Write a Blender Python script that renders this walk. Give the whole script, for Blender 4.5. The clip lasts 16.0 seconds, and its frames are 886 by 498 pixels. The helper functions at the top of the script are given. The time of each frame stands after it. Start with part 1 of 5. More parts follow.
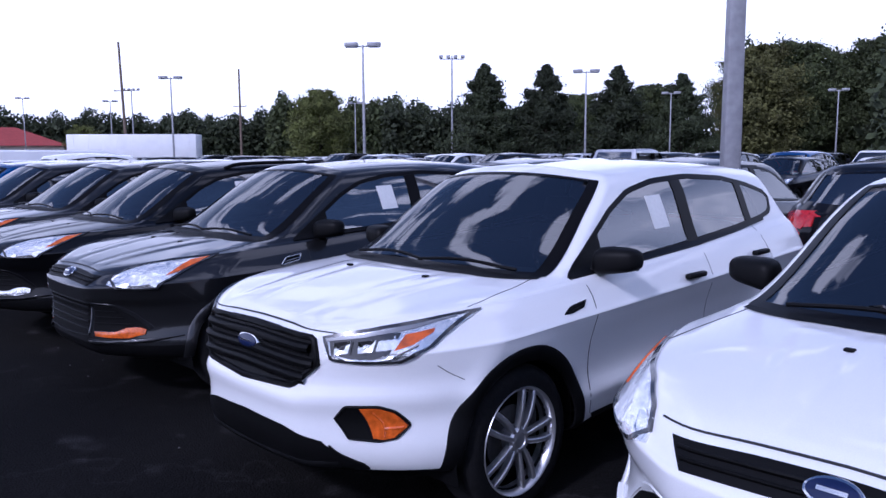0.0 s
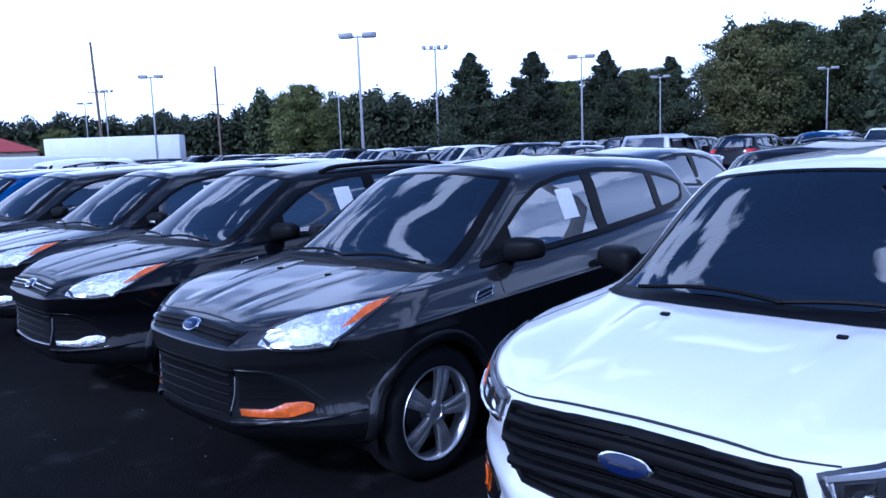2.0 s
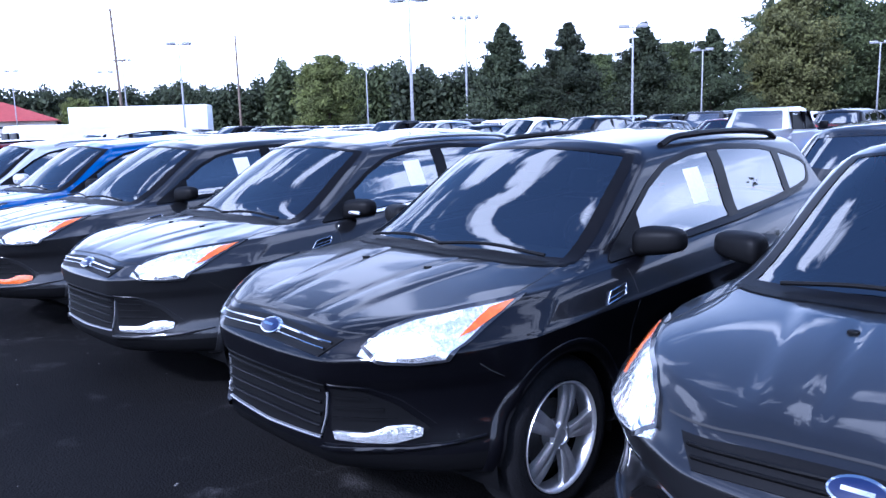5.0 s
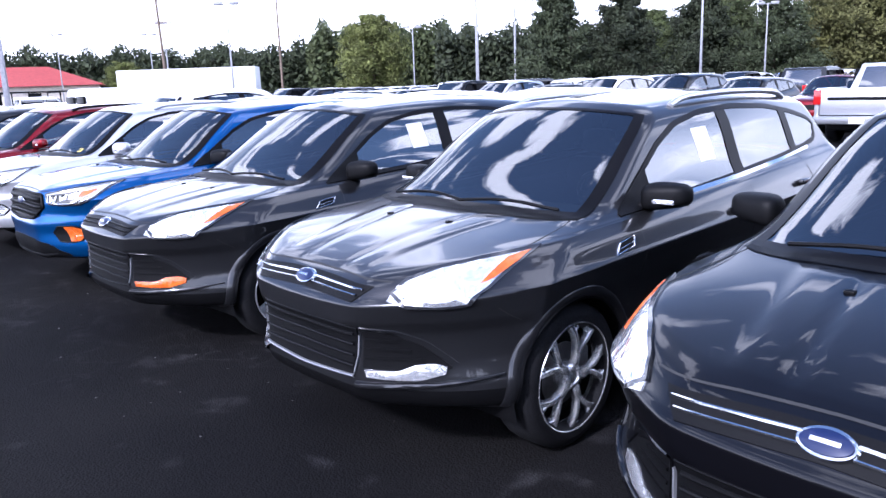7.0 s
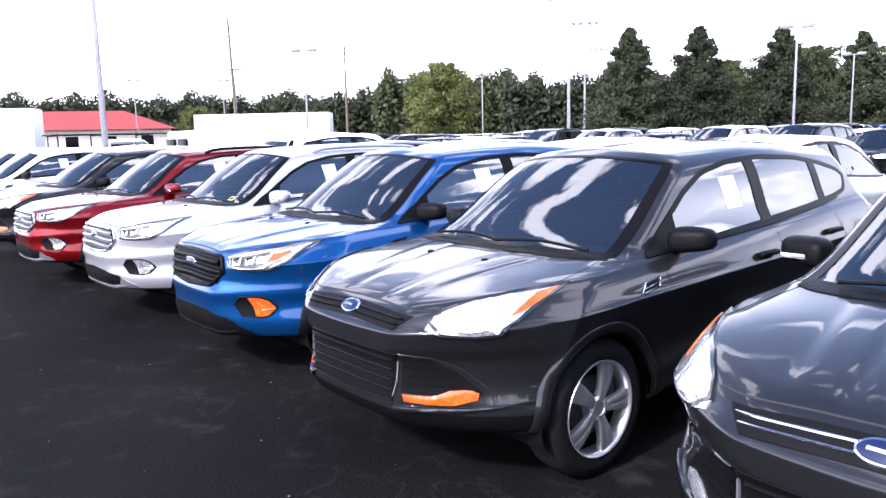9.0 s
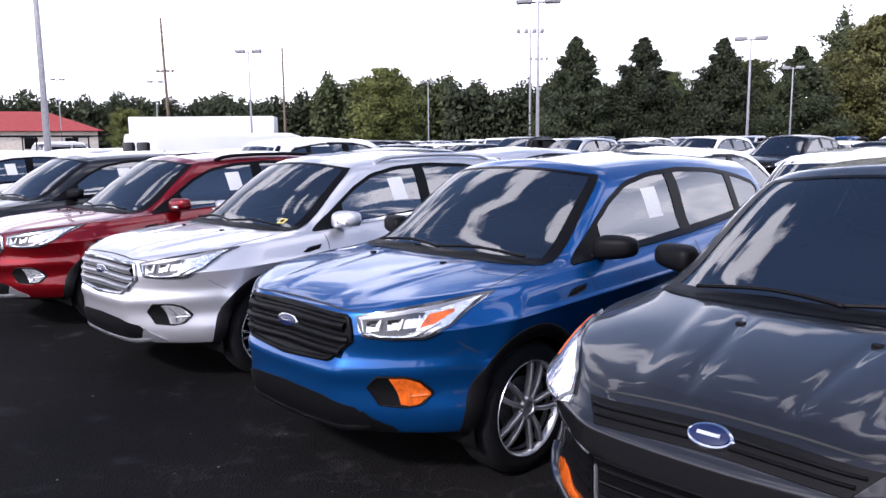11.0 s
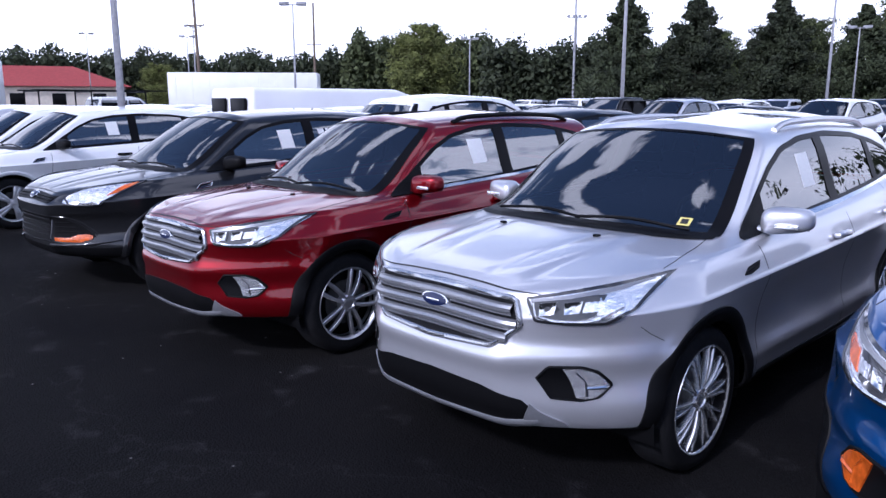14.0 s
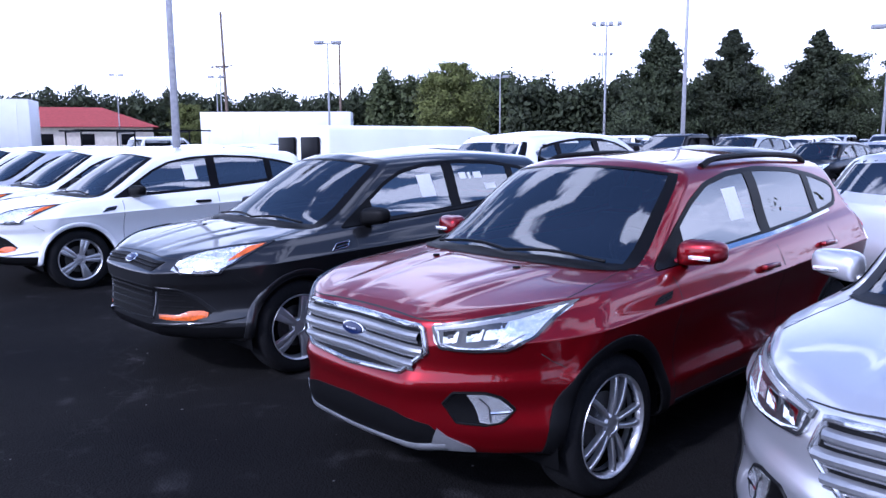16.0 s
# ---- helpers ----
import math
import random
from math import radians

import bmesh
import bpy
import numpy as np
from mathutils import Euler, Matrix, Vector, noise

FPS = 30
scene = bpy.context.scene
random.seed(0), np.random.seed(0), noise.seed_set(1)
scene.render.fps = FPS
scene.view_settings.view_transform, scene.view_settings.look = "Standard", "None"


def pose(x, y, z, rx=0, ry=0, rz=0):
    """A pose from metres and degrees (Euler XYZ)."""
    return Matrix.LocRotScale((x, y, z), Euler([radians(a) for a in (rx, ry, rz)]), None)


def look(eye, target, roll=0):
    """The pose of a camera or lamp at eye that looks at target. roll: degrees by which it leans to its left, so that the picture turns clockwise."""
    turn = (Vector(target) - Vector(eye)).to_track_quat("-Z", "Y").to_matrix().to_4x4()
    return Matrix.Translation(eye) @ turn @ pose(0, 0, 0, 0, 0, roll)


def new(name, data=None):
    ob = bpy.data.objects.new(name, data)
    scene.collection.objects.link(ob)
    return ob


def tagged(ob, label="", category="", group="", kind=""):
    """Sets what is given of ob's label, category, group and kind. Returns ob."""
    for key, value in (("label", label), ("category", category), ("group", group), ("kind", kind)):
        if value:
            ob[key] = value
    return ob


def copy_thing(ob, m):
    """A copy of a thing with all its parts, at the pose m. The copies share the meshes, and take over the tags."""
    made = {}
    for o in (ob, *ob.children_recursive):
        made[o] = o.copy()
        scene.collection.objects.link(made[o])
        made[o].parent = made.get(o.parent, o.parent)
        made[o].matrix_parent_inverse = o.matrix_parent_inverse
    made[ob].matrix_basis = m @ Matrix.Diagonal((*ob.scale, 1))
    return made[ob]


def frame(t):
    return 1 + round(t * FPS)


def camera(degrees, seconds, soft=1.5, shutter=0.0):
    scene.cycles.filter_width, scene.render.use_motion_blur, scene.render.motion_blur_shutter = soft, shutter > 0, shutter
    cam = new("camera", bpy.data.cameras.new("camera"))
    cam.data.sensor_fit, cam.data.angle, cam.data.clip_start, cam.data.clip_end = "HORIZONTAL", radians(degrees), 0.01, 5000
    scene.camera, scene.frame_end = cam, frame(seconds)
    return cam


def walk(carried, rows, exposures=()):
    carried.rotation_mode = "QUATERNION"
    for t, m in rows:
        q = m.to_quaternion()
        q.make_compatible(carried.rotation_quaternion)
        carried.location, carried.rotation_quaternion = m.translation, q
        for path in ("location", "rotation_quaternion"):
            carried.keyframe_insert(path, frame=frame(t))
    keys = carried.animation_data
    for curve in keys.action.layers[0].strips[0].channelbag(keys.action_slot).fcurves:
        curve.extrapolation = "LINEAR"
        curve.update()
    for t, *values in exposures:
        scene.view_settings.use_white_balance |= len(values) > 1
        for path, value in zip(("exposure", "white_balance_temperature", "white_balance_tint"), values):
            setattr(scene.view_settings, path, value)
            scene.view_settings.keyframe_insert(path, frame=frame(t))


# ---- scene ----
cam = camera(60.84, 16.0)
PATH = [
    (0.0, pose(0.570, -1.653, 1.611, 83.10, 0.33, 45.01)),
    (0.5, pose(0.116, -1.661, 1.665, 81.22, 0.55, 44.84)),
    (1.0, pose(-0.416, -1.627, 1.674, 81.02, 0.29, 43.03)),
    (1.5, pose(-0.882, -1.689, 1.665, 80.85, 0.60, 42.63)),
    (2.0, pose(-1.386, -1.659, 1.669, 82.45, 2.27, 43.18)),
    (2.5, pose(-1.859, -1.692, 1.640, 83.15, -0.02, 43.98)),
    (3.0, pose(-2.338, -1.667, 1.678, 81.04, 0.66, 41.54)),
    (3.5, pose(-2.855, -1.620, 1.663, 82.04, 0.89, 42.06)),
    (3.7, pose(-3.075, -1.618, 1.659, 83.15, 0.02, 42.99)),
    (5.8, pose(-5.235, -1.512, 1.666, 78.22, 2.48, 44.57)),
    (6.0, pose(-5.446, -1.517, 1.663, 77.17, 1.01, 44.99)),
    (6.5, pose(-5.995, -1.559, 1.663, 77.23, 2.85, 46.14)),
    (7.0, pose(-6.517, -1.538, 1.670, 77.81, 2.10, 46.65)),
    (7.5, pose(-7.055, -1.597, 1.646, 79.41, 0.66, 48.15)),
    (8.0, pose(-7.582, -1.625, 1.680, 78.24, 1.04, 47.05)),
    (8.5, pose(-8.133, -1.659, 1.692, 78.76, -0.71, 49.79)),
    (8.7, pose(-8.355, -1.677, 1.664, 81.03, 1.09, 51.64)),
    (10.8, pose(-10.622, -1.729, 1.674, 80.72, 0.99, 45.04)),
    (11.0, pose(-10.847, -1.731, 1.688, 81.91, 0.59, 45.65)),
    (11.5, pose(-11.386, -1.815, 1.689, 80.57, 2.54, 44.64)),
    (12.0, pose(-11.932, -1.802, 1.641, 80.04, 1.31, 45.72)),
    (12.5, pose(-12.467, -1.847, 1.651, 78.69, 0.50, 46.46)),
    (13.0, pose(-12.986, -1.905, 1.651, 82.01, -0.41, 47.09)),
    (13.5, pose(-13.485, -1.927, 1.681, 81.50, 0.01, 49.37)),
    (14.0, pose(-13.994, -1.949, 1.673, 78.98, -0.06, 47.09)),
    (14.5, pose(-14.504, -1.891, 1.642, 80.59, 0.41, 48.93)),
    (15.0, pose(-15.009, -1.908, 1.642, 80.01, 0.93, 47.30)),
    (15.5, pose(-15.470, -1.924, 1.659, 81.65, 1.61, 46.65)),
    (16.0, pose(-16.007, -1.904, 1.675, 81.80, 0.30, 48.41)),
]
EXPOSURES = [(0.0, -0.38, 5000, 30), (0.5, -0.55, 4900, 28), (1.5, -0.28, 4500, 25), (3.0, 0.25, 4200, 19), (3.7, 0.48, 4300, 19), (6.0, 1.18, 5050, 24), (7.0, 1.2, 5300, 23), (8.5, 1.38, 5650, 23), (11.0, 0.55, 5900, 22), (11.5, 0.34, 5850, 23), (12.5, 0.18, 5800, 25), (14.0, 0.1, 5250, 24), (15.0, 0.3, 4950, 23), (16.0, 0.45, 4900, 26)]
walk(cam, PATH, EXPOSURES)

# ---- world, sun ----
SUN_DIR = Vector((0.10, -0.76, 0.56)).normalized()
world = bpy.data.worlds.new("sky")
scene.world = world
world.use_nodes = True
wn, wl = world.node_tree.nodes, world.node_tree.links
wn.clear()
w_out = wn.new("ShaderNodeOutputWorld")
w_bg = wn.new("ShaderNodeBackground")
w_sky = wn.new("ShaderNodeTexSky")
w_sky.sky_type = "NISHITA"
w_sky.sun_disc = False
w_sky.sun_elevation = math.asin(SUN_DIR.z)
w_sky.sun_rotation = math.atan2(SUN_DIR.x, SUN_DIR.y)
w_sky.dust_density = 1.2
w_bg.inputs["Strength"].default_value = 0.15
w_co = wn.new("ShaderNodeTexCoord")
w_map = wn.new("ShaderNodeMapping")
w_map.inputs["Scale"].default_value = (1.0, 1.0, 2.6)
w_noise = wn.new("ShaderNodeTexNoise")
w_noise.inputs["Scale"].default_value = 3.3
w_noise.inputs["Detail"].default_value = 5
w_noise.inputs["Roughness"].default_value = 0.55
w_ramp = wn.new("ShaderNodeValToRGB")
w_ramp.color_ramp.elements[0].position = 0.54
w_ramp.color_ramp.elements[1].position = 0.60
w_sep = wn.new("ShaderNodeSeparateXYZ")
w_hor = wn.new("ShaderNodeMapRange")
w_hor.inputs["From Min"].default_value, w_hor.inputs["From Max"].default_value = 0.16, 0.42
w_hor.inputs["To Min"].default_value, w_hor.inputs["To Max"].default_value = 1.0, 0.0
w_dim = wn.new("ShaderNodeVectorMath")
w_dim.operation = "SCALE"
w_dim.inputs["Scale"].default_value = 0.85
w_cloud = wn.new("ShaderNodeMix")
w_cloud.data_type = "RGBA"
w_cloud.inputs["B"].default_value = (10.8, 10.7, 10.6, 1)
w_mix = wn.new("ShaderNodeMix")
w_mix.data_type = "RGBA"
w_mix.inputs["B"].default_value = (11.8, 11.7, 11.5, 1)
wl.new(w_co.outputs["Generated"], w_map.inputs["Vector"])
wl.new(w_map.outputs["Vector"], w_noise.inputs["Vector"])
wl.new(w_noise.outputs["Fac"], w_ramp.inputs["Fac"])
wl.new(w_co.outputs["Generated"], w_sep.inputs["Vector"])
wl.new(w_sep.outputs["Z"], w_hor.inputs["Value"])
wl.new(w_ramp.outputs["Color"], w_cloud.inputs["Factor"])
wl.new(w_sky.outputs["Color"], w_dim.inputs[0])
wl.new(w_dim.outputs["Vector"], w_cloud.inputs["A"])
wl.new(w_hor.outputs["Result"], w_mix.inputs["Factor"])
wl.new(w_cloud.outputs["Result"], w_mix.inputs["A"])
wl.new(w_mix.outputs["Result"], w_bg.inputs["Color"])
wl.new(w_bg.outputs["Background"], w_out.inputs["Surface"])
sun_data = bpy.data.lights.new("sun", "SUN")
sun_data.energy, sun_data.angle, sun_data.color = 2.7, radians(5), (1.0, 0.95, 0.88)
sun = new("sun", sun_data)
sun.matrix_world = look(SUN_DIR * 50, (0, 0, 0))


# ---- materials ----
def material(name, color, rough=0.5, metal=0.0, coat=0.0, grain=0.0, grain_scale=40.0, bump=0.0, bump_scale=60.0, spec=0.5, vary=0.0):
    m = bpy.data.materials.new(name)
    m.use_nodes = True
    n, l = m.node_tree.nodes, m.node_tree.links
    b = n["Principled BSDF"]
    b.inputs["Base Color"].default_value = (*color, 1)
    b.inputs["Roughness"].default_value = rough
    b.inputs["Metallic"].default_value = metal
    b.inputs["Coat Weight"].default_value = coat
    b.inputs["Specular IOR Level"].default_value = spec
    b.inputs["Coat Roughness"].default_value = 0.03
    co = n.new("ShaderNodeTexCoord")
    if grain or vary:
        t = n.new("ShaderNodeTexNoise")
        t.inputs["Scale"].default_value, t.inputs["Detail"].default_value = grain_scale, 6
        l.new(co.outputs["Object"], t.inputs["Vector"])
        mr = n.new("ShaderNodeMapRange")
        mr.inputs["From Min"].default_value, mr.inputs["From Max"].default_value = 0.3, 0.7
        mr.inputs["To Min"].default_value, mr.inputs["To Max"].default_value = 1 - grain, 1 + grain
        l.new(t.outputs["Fac"], mr.inputs["Value"])
        out = mr.outputs["Result"]
        if vary:
            oi = n.new("ShaderNodeObjectInfo")
            m2 = n.new("ShaderNodeMapRange")
            m2.inputs["To Min"].default_value, m2.inputs["To Max"].default_value = 1 - vary, 1 + vary
            l.new(oi.outputs["Random"], m2.inputs["Value"])
            mu = n.new("ShaderNodeMath")
            mu.operation = "MULTIPLY"
            l.new(out, mu.inputs[0])
            l.new(m2.outputs["Result"], mu.inputs[1])
            out = mu.outputs["Value"]
        mix = n.new("ShaderNodeVectorMath")
        mix.operation = "SCALE"
        mix.inputs[0].default_value = color
        l.new(out, mix.inputs["Scale"])
        l.new(mix.outputs["Vector"], b.inputs["Base Color"])
    if bump:
        t2 = n.new("ShaderNodeTexNoise")
        t2.inputs["Scale"].default_value, t2.inputs["Detail"].default_value = bump_scale, 4
        l.new(co.outputs["Object"], t2.inputs["Vector"])
        bp = n.new("ShaderNodeBump")
        bp.inputs["Strength"].default_value, bp.inputs["Distance"].default_value = bump, 0.01
        l.new(t2.outputs["Fac"], bp.inputs["Height"])
        l.new(bp.outputs["Normal"], b.inputs["Normal"])
    return m


def glass_material(name, tint, ior=1.5):
    m = bpy.data.materials.new(name)
    m.use_nodes = True
    n, l = m.node_tree.nodes, m.node_tree.links
    n.clear()
    out = n.new("ShaderNodeOutputMaterial")
    mix = n.new("ShaderNodeMixShader")
    tr = n.new("ShaderNodeBsdfTransparent")
    tr.inputs["Color"].default_value = (*tint, 1)
    gl = n.new("ShaderNodeBsdfGlossy")
    gl.inputs["Roughness"].default_value = 0.01
    fr = n.new("ShaderNodeFresnel")
    fr.inputs["IOR"].default_value = ior
    l.new(fr.outputs["Fac"], mix.inputs["Fac"])
    l.new(tr.outputs["BSDF"], mix.inputs[1])
    l.new(gl.outputs["BSDF"], mix.inputs[2])
    l.new(mix.outputs["Shader"], out.inputs["Surface"])
    return m


def asphalt_material():
    m = material("asphalt", (0.03, 0.03, 0.032), 0.85)
    n, l = m.node_tree.nodes, m.node_tree.links
    b = n["Principled BSDF"]
    co = n.new("ShaderNodeTexCoord")
    big = n.new("ShaderNodeTexNoise")
    big.inputs["Scale"].default_value, big.inputs["Detail"].default_value = 0.35, 8
    mid = n.new("ShaderNodeTexNoise")
    mid.inputs["Scale"].default_value, mid.inputs["Detail"].default_value = 3.0, 6
    fine = n.new("ShaderNodeTexVoronoi")
    fine.inputs["Scale"].default_value = 90
    crack = n.new("ShaderNodeTexVoronoi")
    crack.feature = "DISTANCE_TO_EDGE"
    crack.inputs["Scale"].default_value = 0.22
    warp = n.new("ShaderNodeVectorMath")
    warp.operation = "MULTIPLY_ADD"
    warp.inputs[1].default_value = (0.9, 0.9, 0.9)
    for t in (big, mid, fine):
        l.new(co.outputs["Object"], t.inputs["Vector"])
    l.new(mid.outputs["Color"], warp.inputs[0])
    l.new(co.outputs["Object"], warp.inputs[2])
    l.new(warp.outputs["Vector"], crack.inputs["Vector"])
    ramp = n.new("ShaderNodeValToRGB")
    ramp.color_ramp.elements[0].position, ramp.color_ramp.elements[0].color = 0.3, (0.0038, 0.0038, 0.0047, 1)
    ramp.color_ramp.elements[1].position, ramp.color_ramp.elements[1].color = 0.75, (0.0145, 0.0136, 0.0130, 1)
    l.new(big.outputs["Fac"], ramp.inputs["Fac"])
    speck = n.new("ShaderNodeMapRange")
    speck.inputs["From Min"].default_value, speck.inputs["From Max"].default_value = 0.0, 0.6
    speck.inputs["To Min"].default_value, speck.inputs["To Max"].default_value = 1.35, 0.75
    l.new(fine.outputs["Distance"], speck.inputs["Value"])
    dust = n.new("ShaderNodeMapRange")
    dust.inputs["From Min"].default_value, dust.inputs["From Max"].default_value = 0.60, 0.78
    dust.inputs["To Min"].default_value, dust.inputs["To Max"].default_value = 1.0, 4.2
    l.new(mid.outputs["Fac"], dust.inputs["Value"])
    mu = n.new("ShaderNodeMath")
    mu.operation = "MULTIPLY"
    l.new(speck.outputs["Result"], mu.inputs[0])
    l.new(dust.outputs["Result"], mu.inputs[1])
    ck = n.new("ShaderNodeMapRange")
    ck.inputs["From Min"].default_value, ck.inputs["From Max"].default_value = 0.0, 0.004
    ck.inputs["To Min"].default_value, ck.inputs["To Max"].default_value = 2.0, 1.0
    l.new(crack.outputs["Distance"], ck.inputs["Value"])
    mu2 = n.new("ShaderNodeMath")
    mu2.operation = "MULTIPLY"
    l.new(mu.outputs["Value"], mu2.inputs[0])
    l.new(ck.outputs["Result"], mu2.inputs[1])
    sc = n.new("ShaderNodeVectorMath")
    sc.operation = "SCALE"
    l.new(ramp.outputs["Color"], sc.inputs[0])
    l.new(mu2.outputs["Value"], sc.inputs["Scale"])
    l.new(sc.outputs["Vector"], b.inputs["Base Color"])
    bp = n.new("ShaderNodeBump")
    bp.inputs["Strength"].default_value, bp.inputs["Distance"].default_value = 0.6, 0.006
    l.new(fine.outputs["Distance"], bp.inputs["Height"])
    l.new(bp.outputs["Normal"], b.inputs["Normal"])
    b.inputs["Specular IOR Level"].default_value = 0.05
    return m


MAT = {
    "white": material("white_paint", (0.80, 0.80, 0.80), 0.4, 0.0, 1.0, 0.03, 300, spec=0.1),
    "grey": material("grey_metallic_paint", (0.027, 0.0275, 0.030), 0.30, 0.65, 0.85, 0.12, 900, spec=0.1),
    "black": material("black_paint", (0.002, 0.002, 0.003), 0.35, 0.0, 0.6, 0.1, 900, spec=0.1),
    "blue": material("blue_metallic_paint", (0.004, 0.072, 0.25), 0.32, 0.7, 1.0, 0.1, 900, spec=0.1),
    "silver": material("silver_metallic_paint", (0.62, 0.62, 0.645), 0.36, 0.7, 1.0, 0.06, 900, spec=0.2),
    "red": material("ruby_red_paint", (0.19, 0.0015, 0.005), 0.32, 0.7, 1.0, 0.1, 900, spec=0.1),
    "plastic": material("black_plastic", (0.0035, 0.0035, 0.004), 0.5, 0, 0, 0.2, 200, 0.1, 300, spec=0.12),
    "gloss_black": material("gloss_black_trim", (0.004, 0.004, 0.005), 0.35, spec=0.08),
    "rubber": material("tyre_rubber", (0.008, 0.008, 0.009), 0.8, 0, 0, 0.25, 60, 0.4, 120, spec=0.15),
    "chrome": material("chrome", (0.75, 0.76, 0.78), 0.12, 1.0),
    "alloy": material("alloy", (0.58, 0.58, 0.60), 0.34, 0.8, 0, 0.06, 80),
    "polished_alloy": material("polished_alloy", (0.72, 0.73, 0.74), 0.24, 0.8, 0, 0.05, 60),
    "brake_iron": material("brake_iron", (0.09, 0.088, 0.085), 0.45, 0.7, 0, 0.2, 40),
    "satin": material("satin_silver_plastic", (0.30, 0.305, 0.32), 0.32, 0.6, 0, 0.06, 60),
    "bright_satin": material("bright_satin_trim", (0.52, 0.53, 0.55), 0.25, 0.85, 0, 0.05, 60),
    "lamp": material("lamp_reflector", (0.86, 0.87, 0.89), 0.14, 0.75, 1.0, 0.12, 40, 0.55, 26),
    "lamp_dark": material("lamp_bezel", (0.035, 0.036, 0.04), 0.25, 0.4, 1.0),
    "amber": material("amber_lens", (0.62, 0.11, 0.008), 0.2, 0, 1.0, 0.35, 30, 0.5, 30),
    "tail": material("tail_lens", (0.45, 0.012, 0.012), 0.15, 0, 1.0, 0.2, 40),
    "badge": material("badge_blue", (0.003, 0.009, 0.05), 0.3, 0.0, 0.25),
    "glass": glass_material("tinted_glass", (0.36, 0.385, 0.39), 3.4),
    "screen": glass_material("windshield_glass", (0.38, 0.43, 0.44), 2.7),
    "privacy": glass_material("privacy_glass", (0.20, 0.21, 0.215), 3.2),
    "cabin": material("cabin_cloth", (0.030, 0.030, 0.032), 0.9, 0, 0, 0.2, 60, 0.3, 200),
    "dash": material("dash_plastic", (0.022, 0.022, 0.024), 0.7, 0, 0, 0.15, 80),
    "liner": material("headliner_cloth", (0.25, 0.25, 0.25), 0.95, 0, 0, 0.1, 60),
    "paper": material("paper", (0.80, 0.80, 0.78), 0.8, 0, 0, 0.05, 60),
    "ink": material("ink", (0.02, 0.02, 0.02), 0.8),
    "yellow": material("yellow_paper", (0.78, 0.66, 0.20), 0.7),
    "steel": material("galvanised_steel", (0.34, 0.34, 0.36), 0.5, 0.35, 0, 0.15, 12, 0.1, 40),
    "concrete": material("concrete", (0.34, 0.33, 0.31), 0.9, 0, 0, 0.2, 9, 0.3, 40),
    "grit": material("grit", (0.12, 0.115, 0.11), 0.9, 0, 0, 0.3, 9),
    "wood": material("weathered_pole_wood", (0.16, 0.12, 0.09), 0.9, 0, 0, 0.3, 14, 0.3, 30),
    "bark": material("bark", (0.07, 0.05, 0.04), 0.95, 0, 0, 0.4, 6, 0.6, 14),
    "leaf_dark": material("leaf_dark_green", (0.028, 0.037, 0.013), 0.8, 0, 0, 0.45, 0.9, vary=0.25),
    "leaf_mid": material("leaf_green", (0.052, 0.066, 0.019), 0.8, 0, 0, 0.45, 0.9, vary=0.25),
    "leaf_yellow": material("leaf_yellow_green", (0.105, 0.118, 0.026), 0.8, 0, 0, 0.45, 0.7, vary=0.15),
    "leaf_olive": material("leaf_olive_green", (0.085, 0.085, 0.022), 0.8, 0, 0, 0.45, 0.7, vary=0.15),
    "roof_red": material("red_roof", (0.30, 0.045, 0.04), 0.8, 0, 0, 0.15, 2.0),
    "cream": material("cream_wall", (0.72, 0.64, 0.54), 0.85, 0, 0, 0.1, 2.0),
    "truck_white": material("truck_white_panel", (0.82, 0.82, 0.83), 0.45, 0, 0, 0.04, 1.2),
    "diffuser": material("lamp_glass_flat", (0.65, 0.65, 0.62), 0.3, 0, 0.5),
    "asphalt": asphalt_material(),
}


# ---- mesh helpers ----
def smooth_mesh(name, verts, faces, mat, smooth=True, sharp=None):
    me = bpy.data.meshes.new(name)
    me.from_pydata([tuple(v) for v in verts], [], [tuple(f) for f in faces])
    me.materials.append(mat)
    if smooth:
        me.polygons.foreach_set("use_smooth", [True] * len(me.polygons))
        if sharp:
            me.set_sharp_from_angle(angle=radians(sharp))
    me.update()
    return me


def put(name, me, parent=None, label="", at=None):
    ob = new(name, me)
    if parent:
        ob.parent = parent
    if at is not None:
        ob.matrix_basis = at
    if label:
        tagged(ob, label)
    return ob


def part(name, bm, mat, parent, label="", smooth=True, at=None):
    me = bpy.data.meshes.new(name)
    bm.to_mesh(me)
    bm.free()
    me.materials.append(mat)
    if smooth:
        me.polygons.foreach_set("use_smooth", [True] * len(me.polygons))
        me.set_sharp_from_angle(angle=radians(40))
    return put(name, me, parent, label, at)


def box_data(x0, x1, y0, y1, z0, z1, bev=0.0, seg=2):
    bm = bmesh.new()
    bmesh.ops.create_cube(bm, size=1)
    bmesh.ops.scale(bm, verts=bm.verts, vec=(x1 - x0, y1 - y0, z1 - z0))
    bmesh.ops.translate(bm, verts=bm.verts, vec=((x0 + x1) / 2, (y0 + y1) / 2, (z0 + z1) / 2))
    if bev:
        bmesh.ops.bevel(bm, geom=bm.edges[:], offset=bev, segments=seg, profile=0.5, affect="EDGES")
    return bm


def pull(bm):
    v = [tuple(x.co) for x in bm.verts]
    bm.verts.index_update()
    f = [[q.index for q in x.verts] for x in bm.faces]
    bm.free()
    return v, f


def join(*geos):
    V, F = [], []
    for v, f in geos:
        k = len(V)
        V += [tuple(q) for q in v]
        F += [[i + k for i in x] for x in f]
    return V, F


